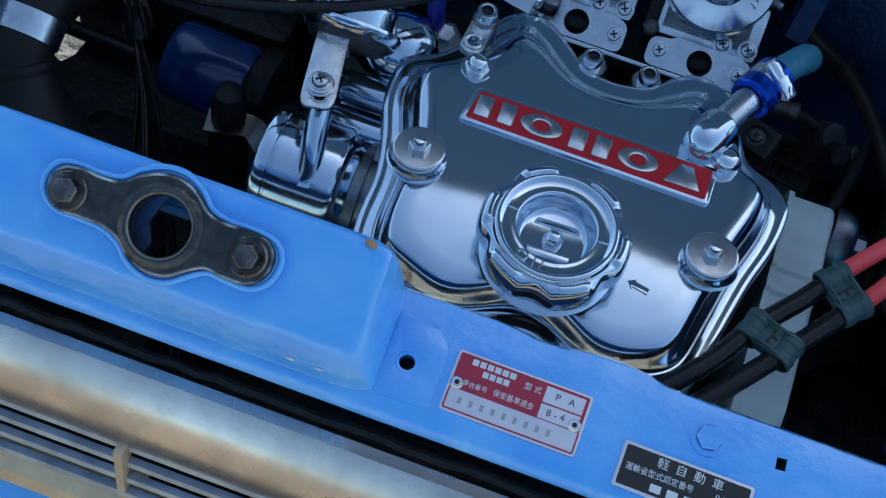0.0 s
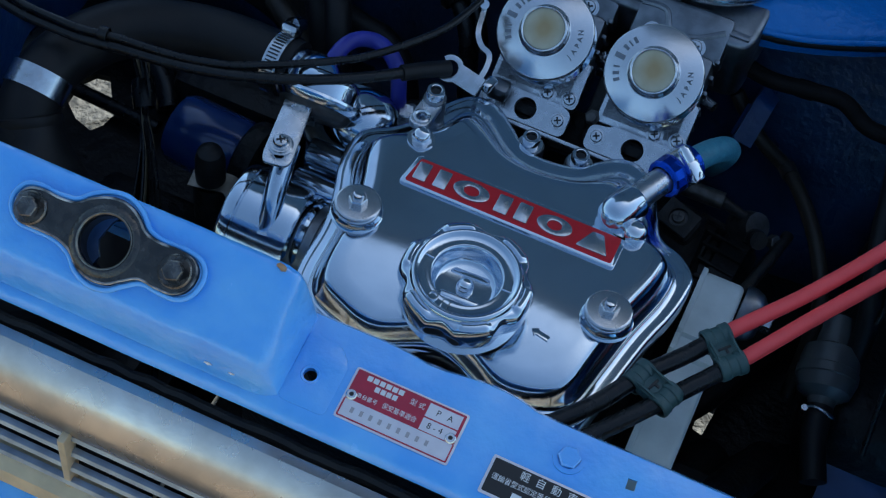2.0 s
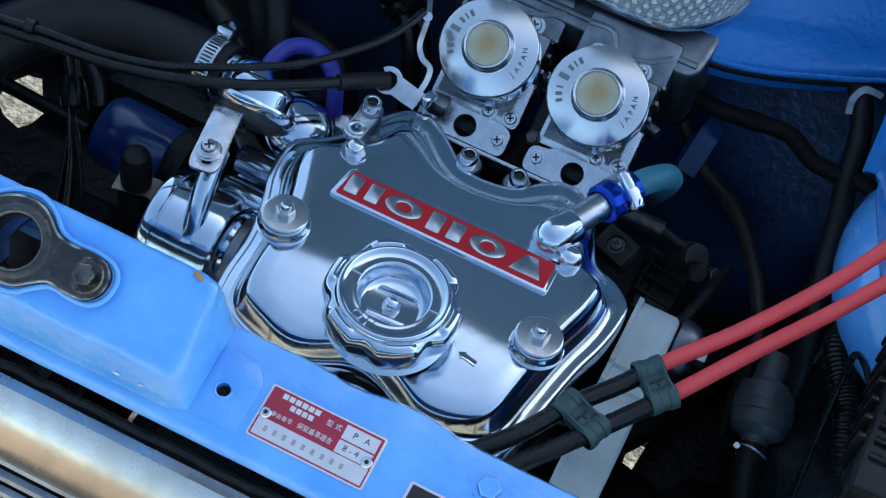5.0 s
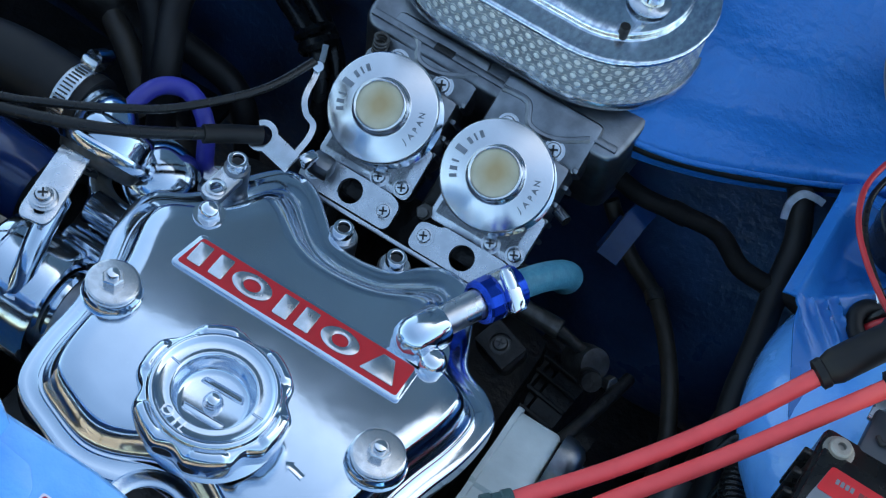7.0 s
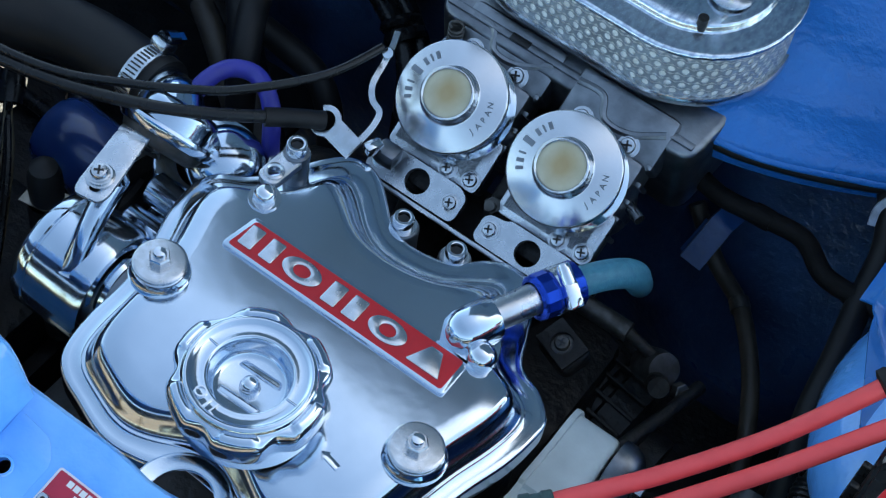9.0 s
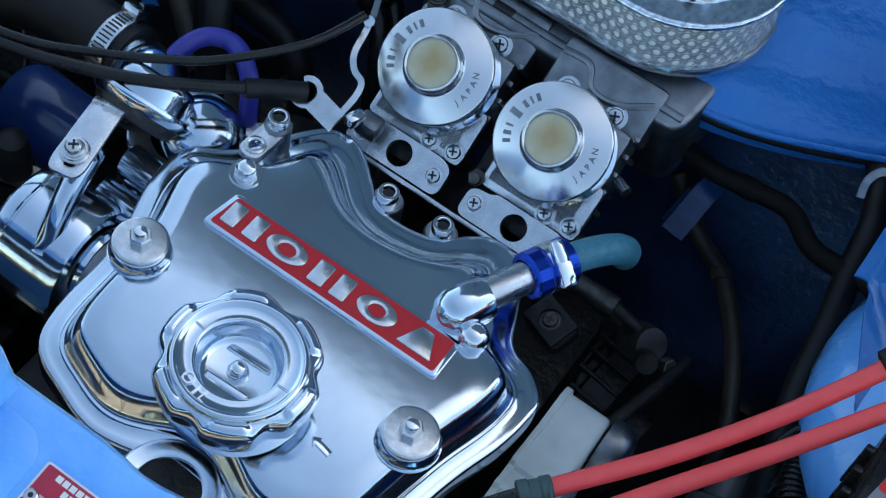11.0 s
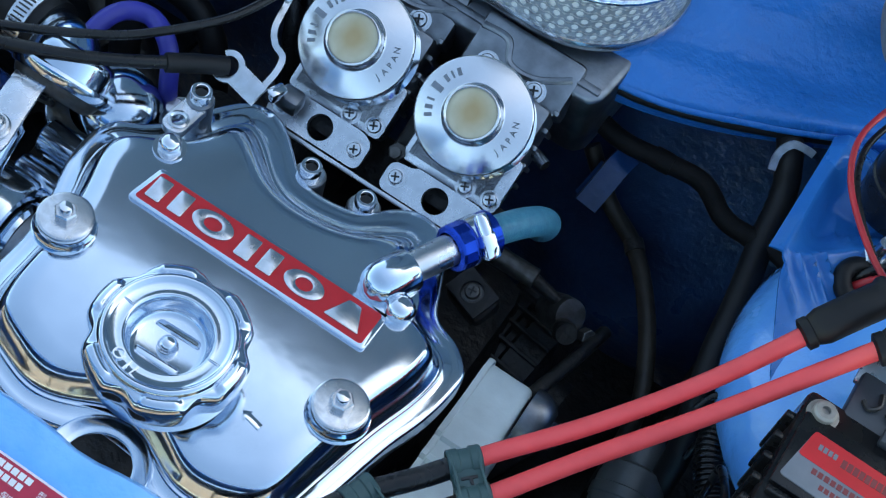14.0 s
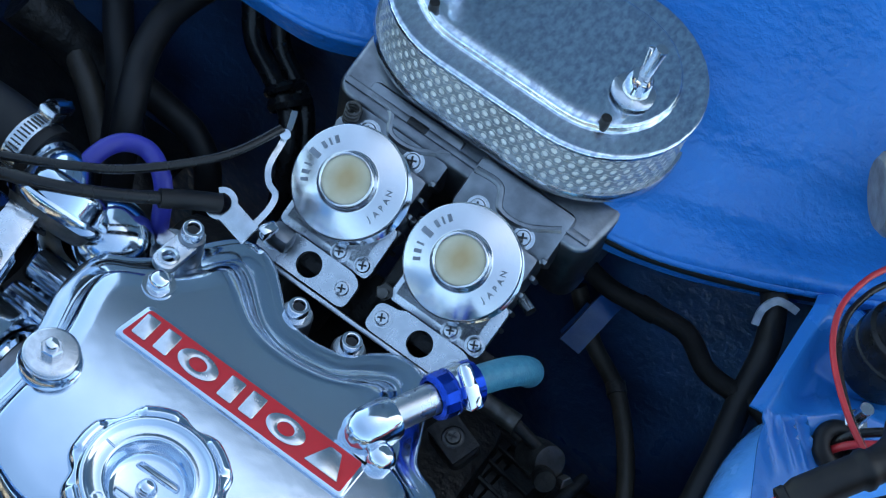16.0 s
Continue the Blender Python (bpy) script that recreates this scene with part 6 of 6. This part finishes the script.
def ignition_unit():
    root = thing("ignition_unit", "black finned ignition module with a red and grey label", "ignition module", at=(0.2520, 0.0, 0.0))
    part("case", box(0.140, 0.150, 0.042, (0.070, 0.0050, 0.0400), 0.003), PLASTIC, root)
    for k in range(8):
        part("fin", box(0.134, 0.0034, 0.0040, (0.070, 0.0200 - 0.0100 * k, 0.0622), 0.0008), PLASTIC, root)
    for k in range(9):
        part("side_fin", box(0.0050, 0.0036, 0.034, (-0.0020, 0.0640 - 0.0125 * k, 0.0400), 0.0008), PLASTIC, root)
    part("label_pad", box(0.062, 0.042, 0.0030, (0.0335, 0.0450, 0.0622), 0.001), PLASTIC, root)
    lab = part("label", prism(rounded([(0.0045, 0.0290), (0.0550, 0.0270), (0.0610, 0.0570), (0.0100, 0.0580)], 0.0025), 0.0635, 0.0645), LABEL_GREY, root, "red and grey printed label")
    part("label_band", prism(rounded([(0.0075, 0.0430), (0.0580, 0.0415), (0.0610, 0.0570), (0.0100, 0.0580)], 0.0020), 0.0640, 0.0648), RED, lab)
    bars(lab, 0.0140, 0.0240, 0.0515, 0.0030, LABEL_GREY, 0.0649, 4, 0.3)
    bars(lab, 0.0260, 0.0560, 0.0505, 0.0044, LABEL_DARK, 0.0649, 10, 0.2)
    bars(lab, 0.0160, 0.0540, 0.0390, 0.0030, LABEL_DARK, 0.0646, 12, 0.25)
    bars(lab, 0.0220, 0.0500, 0.0335, 0.0026, LABEL_DARK, 0.0646, 10, 0.25)
    sc = part("screw", lathe([(0.0078, 0.0), (0.0078, 0.0010), (0.0056, 0.0014), (0.0056, 0.0044), (0.0046, 0.0054), (0.0022, 0.0054), (0.0020, 0.0034), (0, 0.0034)], 28), MOTOR_GREY, root, m=pose(0.0095, 0.0690, 0.0615))
    twin(sc, pose(0.0600, 0.0, 0.0))
    part("strip", box(0.090, 0.0300, 0.0100, (0.0620, 0.0900, 0.0560), 0.002), GREY_PLASTIC, root, "dark grey connector strip")
    for k in range(4):
        x = 0.0290 + 0.0120 * k
        part("hook", tube([(x, 0.0960, 0.0625), (x + 0.001, 0.0890, 0.0632), (x - 0.003, 0.0850, 0.0630), (x - 0.0065, 0.0880, 0.0625)], 0.0013, 8), BLACK_INK, root)
    part("clip", box(0.0110, 0.0085, 0.0060, (0.0420, 0.0760, 0.0630), 0.001), GREY_PLASTIC, root)
    part("bracket", box(0.110, 0.0260, 0.0025, (0.0700, 0.1120, 0.0560), 0.0006), BRUSHED, root)
    return root


ignition_unit()


def plug_boots():
    for pts in ([(0.2370, 0.1010, 0.0640), (0.2450, 0.1120, 0.0710), (0.2550, 0.1260, 0.0780), (0.2640, 0.1400, 0.0810), (0.2680, 0.1560, 0.0790), (0.2670, 0.1750, 0.0700)],
                [(0.2670, 0.1020, 0.0820), (0.2760, 0.1110, 0.0880), (0.2900, 0.1240, 0.0930), (0.3080, 0.1380, 0.0930), (0.3200, 0.1560, 0.0860)]):
        root = thing("ignition_boot", "black rubber boot on the end of an ignition cable", "boot", "ignition boots")
        n = 8 * (len(pts) - 1)
        part("boot", tube(pts, 0.0090, 24, ripple=lambda i: 0.62 + 0.38 * min(1.0, i / 5.0) + (0.16 if i in (19, 20) else 0)), RUBBER, root)
        part("lip", lathe([(0.0050, -0.002), (0.0078, -0.001), (0.0080, 0.003), (0.006, 0.005)], 22), RUBBER, root, m=along(pts[0], pts[1]))


plug_boots()


def coil():
    root = thing("ignition_coil", "black ignition coil canister standing on the tower", "ignition coil", at=(0.2500, 0.2460, 0.0120))
    part("can", lathe([(0.0215, 0.0), (0.0228, 0.003), (0.0228, 0.034), (0.0216, 0.038), (0.0190, 0.039), (0.0180, 0.042), (0.0150, 0.050), (0.0100, 0.052), (0, 0.052)], 44), PLASTIC, root)
    part("band", lathe([(0.0228, 0.014), (0.0238, 0.015), (0.0238, 0.025), (0.0228, 0.026)], 44), PLASTIC, root)
    nut = thing("bracket_bolt", "plated bolt and nut on the tower panel", "bolt", at=(0.2530, 0.2020, 0.0130))
    part("washer", lathe([(0.0095, 0.0), (0.0095, 0.0014), (0, 0.0016)], 26), ZINC, nut)
    part("nut", hexagon(0.0125, 0.0070), ZINC, nut, m=pose(0, 0, 0.0015))
    part("stud", tube([(0, 0, 0.006), (0.0, 0.0, 0.021)], 0.0038, 14, 12, ripple=lambda i: 1.0 + 0.06 * (i % 2)), ZINC, nut)
    grom = thing("grommet", "black rubber grommet with wires passing through", "grommet", at=(0.2530, 0.1865, 0.0085))
    part("ring", tube([(0.0098 * math.cos(a), 0.0094 * math.sin(a), 0.004 - 0.25 * 0.0098 * math.cos(a) + 0.25 * 0.0094 * math.sin(a)) for a in np.linspace(0, 2 * math.pi, 29)], 0.0050, 14, 2), RUBBER, grom)
    part("bore", lathe([(0.0085, 0.001), (0, 0.0008)], 24), BLACK_INK, grom)
    red = thing("coil_wire", "red and black wires looping to the coil", "wire", "coil wires")
    part("wire", tube([(0.2490, 0.1830, 0.0090), (0.2570, 0.1870, 0.0210), (0.2750, 0.1960, 0.0300)], 0.0022, 10), WIRE_RED, red)
    part("wire", tube([(0.2280, 0.2950, 0.0600), (0.2240, 0.2720, 0.0600), (0.2165, 0.2530, 0.0600), (0.2125, 0.2280, 0.0600), (0.2180, 0.2050, 0.0590), (0.2310, 0.1860, 0.0570), (0.2510, 0.1680, 0.0540), (0.2750, 0.1560, 0.0500)], 0.0017, 10), WIRE_RED, red)
    part("wire", tube([(0.2340, 0.2920, 0.0560), (0.2290, 0.2680, 0.0560), (0.2215, 0.2490, 0.0560), (0.2180, 0.2270, 0.0560), (0.2230, 0.2060, 0.0550), (0.2350, 0.1880, 0.0530), (0.2540, 0.1700, 0.0500), (0.2760, 0.1590, 0.0460)], 0.0018, 10), PLASTIC, red)
    part("wire", tube([(0.2480, 0.1870, 0.0100), (0.2560, 0.1930, 0.0230), (0.2750, 0.2040, 0.0330)], 0.0026, 10), PLASTIC, red)


coil()


def wiper_motor():
    root = thing("wiper_motor", "weathered grey wiper motor on the cowl", "motor", m=pose(0.2300, 0.3450, 0.0250, 0, 0, 35))
    part("can", moved(lathe([(0, -0.040), (0.0200, -0.040), (0.0240, -0.036), (0.0240, 0.020), (0.0225, 0.024), (0.0260, 0.026), (0.0260, 0.036), (0, 0.038)], 36), pose(0, 0, 0.030, 0, 78)), MOTOR_GREY, root)
    part("gearbox", box(0.050, 0.045, 0.028, (0.035, 0.0, 0.020), 0.006), MOTOR_GREY, root)
    part("strap", moved(lathe([(0.0242, -0.010), (0.0252, -0.009), (0.0252, -0.002), (0.0242, -0.001)], 36), pose(0, 0, 0.030, 0, 78)), ZINC, root)
    part("bolt", hexagon(0.009, 0.005), ZINC, root, m=pose(-0.018, -0.018, 0.012))


wiper_motor()


def right_hoses():
    pipe = thing("fuel_hose", "thick black hose held by a plated clip on the bulkhead", "hose")
    part("hose", tube([(0.176, 0.285, -0.012), (0.1880, 0.2640, -0.0150), (0.1975, 0.2500, -0.0320), (0.2015, 0.2230, -0.0450), (0.2075, 0.1880, -0.0540), (0.2115, 0.1580, -0.0640), (0.2180, 0.1350, -0.0800), (0.2260, 0.1150, -0.1100), (0.228, 0.10, -0.17)], 0.0078, 20), RUBBER, pipe)
    part("clip", ribbon([(0.1840, 0.2490, -0.0170), (0.1825, 0.2540, -0.0085), (0.1860, 0.2595, -0.0030), (0.1920, 0.2620, -0.0030), (0.1990, 0.2645, -0.0060)], 0.0042, 0.0020, (0.3, -0.75, 0.6)), CLIP_STEEL, pipe, "bent plated clip")
    loom = thing("harness", "black taped wiring harness along the bulkhead", "harness")
    part("harness", tube([(0.020, 0.270, -0.060), (0.0600, 0.2560, -0.0500), (0.0790, 0.2430, -0.0480), (0.1040, 0.2360, -0.0480), (0.1300, 0.2390, -0.0480), (0.1560, 0.2400, -0.0470), (0.1770, 0.2250, -0.0460), (0.1990, 0.2230, -0.0450), (0.2160, 0.2200, -0.0420), (0.24, 0.21, -0.05)], 0.0060, 16), TAPED, loom)
    for p, q in (((0.0790, 0.2430, -0.0480), (0.1040, 0.2360, -0.0480)), ((0.1300, 0.2390, -0.0480), (0.1560, 0.2400, -0.0470)), ((0.1990, 0.2230, -0.0450), (0.2160, 0.2200, -0.0420))):
        part("tape", lathe([(0.0058, -0.006), (0.0065, -0.006), (0.0067, 0.0), (0.0064, 0.006), (0.0058, 0.006)], 18), TAPED, loom, m=along(p, q))
    lower = thing("coolant_hose", "dull black coolant hose dropping behind the engine", "hose")
    part("hose", tube([(0.085, 0.268, -0.105), (0.1120, 0.2560, -0.1280), (0.1400, 0.2400, -0.1320), (0.1640, 0.2120, -0.1350), (0.1830, 0.1800, -0.1400), (0.1960, 0.1500, -0.1550), (0.20, 0.12, -0.22)], 0.0055, 20), PIPE_BROWN, lower)
    part("band", lathe([(0.0054, -0.004), (0.0064, -0.004), (0.0064, 0.004), (0.0054, 0.004)], 20), CAST_DARK, lower, m=along((0.1400, 0.2400, -0.1320), (0.1640, 0.2120, -0.1350)))
    con = thing("corrugated_conduit", "black corrugated plastic conduit", "conduit")
    line = curve([(0.2560, 0.2000, -0.0350), (0.2440, 0.1680, -0.0420), (0.2370, 0.1400, -0.0520), (0.2345, 0.1180, -0.0580), (0.2360, 0.1000, -0.0600), (0.2440, 0.0840, -0.0620), (0.2520, 0.0720, -0.0640), (0.2590, 0.0550, -0.0680), (0.268, 0.03, -0.08)], 24)
    part("conduit", tube(line, 0.0088, 16, smooth=False, ripple=lambda i: 1.0 if i % 4 < 2 else 0.84), PLASTIC, con)
    thin = thing("sensor_wire", "thin black wire beside the conduit", "wire")
    part("wire", tube([(0.2520, 0.0100, 0.0300), (0.2440, 0.0350, 0.0200), (0.2400, 0.0550, 0.0000), (0.2420, 0.0650, -0.0300), (0.2450, 0.0550, -0.0700), (0.2500, 0.03, -0.12)], 0.0022, 10), PLASTIC, thin)
    part("wire", tube([(0.2180, 0.1100, -0.0500), (0.2230, 0.1180, -0.0420), (0.2300, 0.1160, -0.0440), (0.2280, 0.1000, -0.0800)], 0.0020, 10), PLASTIC, thin)
    filt = thing("fuel_filter", "cloudy grey plastic fuel filter below the cables", "fuel filter", m=along((0.2165, 0.0830, -0.1430), (0.2120, 0.1150, -0.1340)))
    part("bowl", lathe([(0.0062, -0.020), (0.0078, -0.016), (0.0098, -0.009), (0.0178, -0.004), (0.0200, 0.003), (0.0200, 0.018), (0.0184, 0.026), (0.0124, 0.029), (0.0094, 0.05)], 36), FILTER_GREY, filt)
    part("band", lathe([(0.0200, 0.0050), (0.0210, 0.0058), (0.0210, 0.0118), (0.0200, 0.0126)], 36), FILTER_GREY, filt)
    part("hose", tube([(0, 0, -0.014), (0, 0, -0.035), (-0.006, 0.0, -0.065)], 0.0090, 18), RUBBER, filt)
    part("clamp", tube([(0.0100 * math.cos(a), 0.0100 * math.sin(a), -0.019 + 0.0015 * math.sin(2 * a)) for a in np.linspace(0, 6.2, 26)], 0.0014, 8, 2), ZINC, filt)
    part("clamp_screw", tube([(0.0100, -0.004, -0.019), (0.0108, 0.006, -0.019)], 0.0022, 10, smooth=False), ZINC, filt)


right_hoses()


def alternator():
    root = thing("alternator", "grimy black alternator beside the engine", "alternator", m=along((0.0850, 0.1350, -0.1550), (0.1950, 0.1250, -0.1650)))
    part("body", lathe([(0, 0.0), (0.0380, 0.0), (0.0440, 0.006), (0.0450, 0.020), (0.0420, 0.022), (0.0420, 0.026), (0.0450, 0.028), (0.0450, 0.046), (0.0360, 0.054), (0.0180, 0.056), (0.0180, 0.070), (0, 0.070)], 44), GRIME, root)
    for k in range(24):
        part("rib", box(0.0026, 0.0050, 0.0400, (0, 0.0445, 0.0260), 0.0008), GRIME, root, m=pose(0, 0, 0, 0, 0, 15 * k))
    part("bolt", lathe([(0.006, 0.0), (0.006, 0.010), (0, 0.010)], 18), GRIME, root, m=pose(0.022, -0.018, 0.055))
    term = thing("terminal_block", "dirty black terminal block with a cross-head screw", "terminal", m=pose(0.0890, 0.0960, -0.0560, 20, 0, -20))
    part("block", box(0.026, 0.020, 0.016, (0, 0, 0), 0.005, 3), GRIME, term)
    part("frame", plate(rounded([(-0.0120, -0.0090), (0.0120, -0.0090), (0.0120, 0.0090), (-0.0120, 0.0090)], 0.001), [circle(0.0062, 24)], 0.008, 0.0105, 0.0004), GRIME, term)
    cross_screw(term, 0.0, 0.0, 0.0076, 0.0042).data.materials[0] = CAST_DARK
    tubes = thing("drain_tube", "dark rubber tube stub behind the terminal block", "tube")
    part("tube", tube([(0.0780, 0.1330, -0.0640), (0.0900, 0.1330, -0.0640), (0.1090, 0.1335, -0.0640)], 0.0060, 18), CAST_DARK, tubes)
    part("pin", tube([(0.1080, 0.1335, -0.0640), (0.1290, 0.1350, -0.0740)], 0.0036, 12, smooth=False), GRIME, tubes)
    part("end_boss", lathe([(0.0100, -0.012), (0.0106, 0.0), (0.0096, 0.010), (0, 0.011)], 26), CAST_DARK, tubes, m=along((0.1300, 0.1350, -0.0800), (0.1380, 0.1300, -0.0700)))
    part("bolt", moved(hexagon(0.0085, 0.0060), pose(0, 0, 0)), CAST_DARK, tubes, m=along((0.1470, 0.1300, -0.0800), (0.1550, 0.1260, -0.0720)))
    rod = thing("tie_rod", "thin black rod crossing beside the engine", "rod")
    part("rod", tube([(0.1420, 0.0720, -0.0700), (0.1500, 0.1080, -0.0750), (0.1560, 0.1400, -0.0800)], 0.0040, 12, smooth=False), GRIME, rod)
    part("eye", lathe([(0.0060, -0.005), (0.0068, 0.0), (0.0060, 0.005), (0, 0.005)], 22), GRIME, rod, m=pose(0.1380, 0.1190, -0.0700, 40, 30))
    low = thing("gearbox", "oily black gearbox casing low in the bay", "gearbox")
    part("case", box(0.10, 0.20, 0.10, (0.2600, 0.165, -0.2000), 0.03, 3), GRIME, low)
    part("arm", tube([(0.128, 0.050, -0.21), (0.152, 0.092, -0.215), (0.172, 0.150, -0.23), (0.200, 0.20, -0.26)], 0.009, 14), GRIME, low)
    part("housing", lathe([(0.08, -0.04), (0.085, 0.0), (0.07, 0.05), (0.03, 0.07), (0, 0.07)], 40), GRIME, low, m=pose(0.24, 0.04, -0.30, 0, 20))
    part("mount", box(0.05, 0.07, 0.14, (0.1620, -0.0350, -0.2300), 0.01), GRIME, low, m=None)
    part("arm", tube([(0.150, -0.12, -0.13), (0.166, -0.05, -0.15), (0.186, 0.01, -0.18), (0.20, 0.06, -0.22)], 0.014, 14), GRIME, low)
    part("arm", tube([(0.120, -0.10, -0.16), (0.150, -0.02, -0.18), (0.165, 0.04, -0.22)], 0.018, 14), GRIME, low)


alternator()
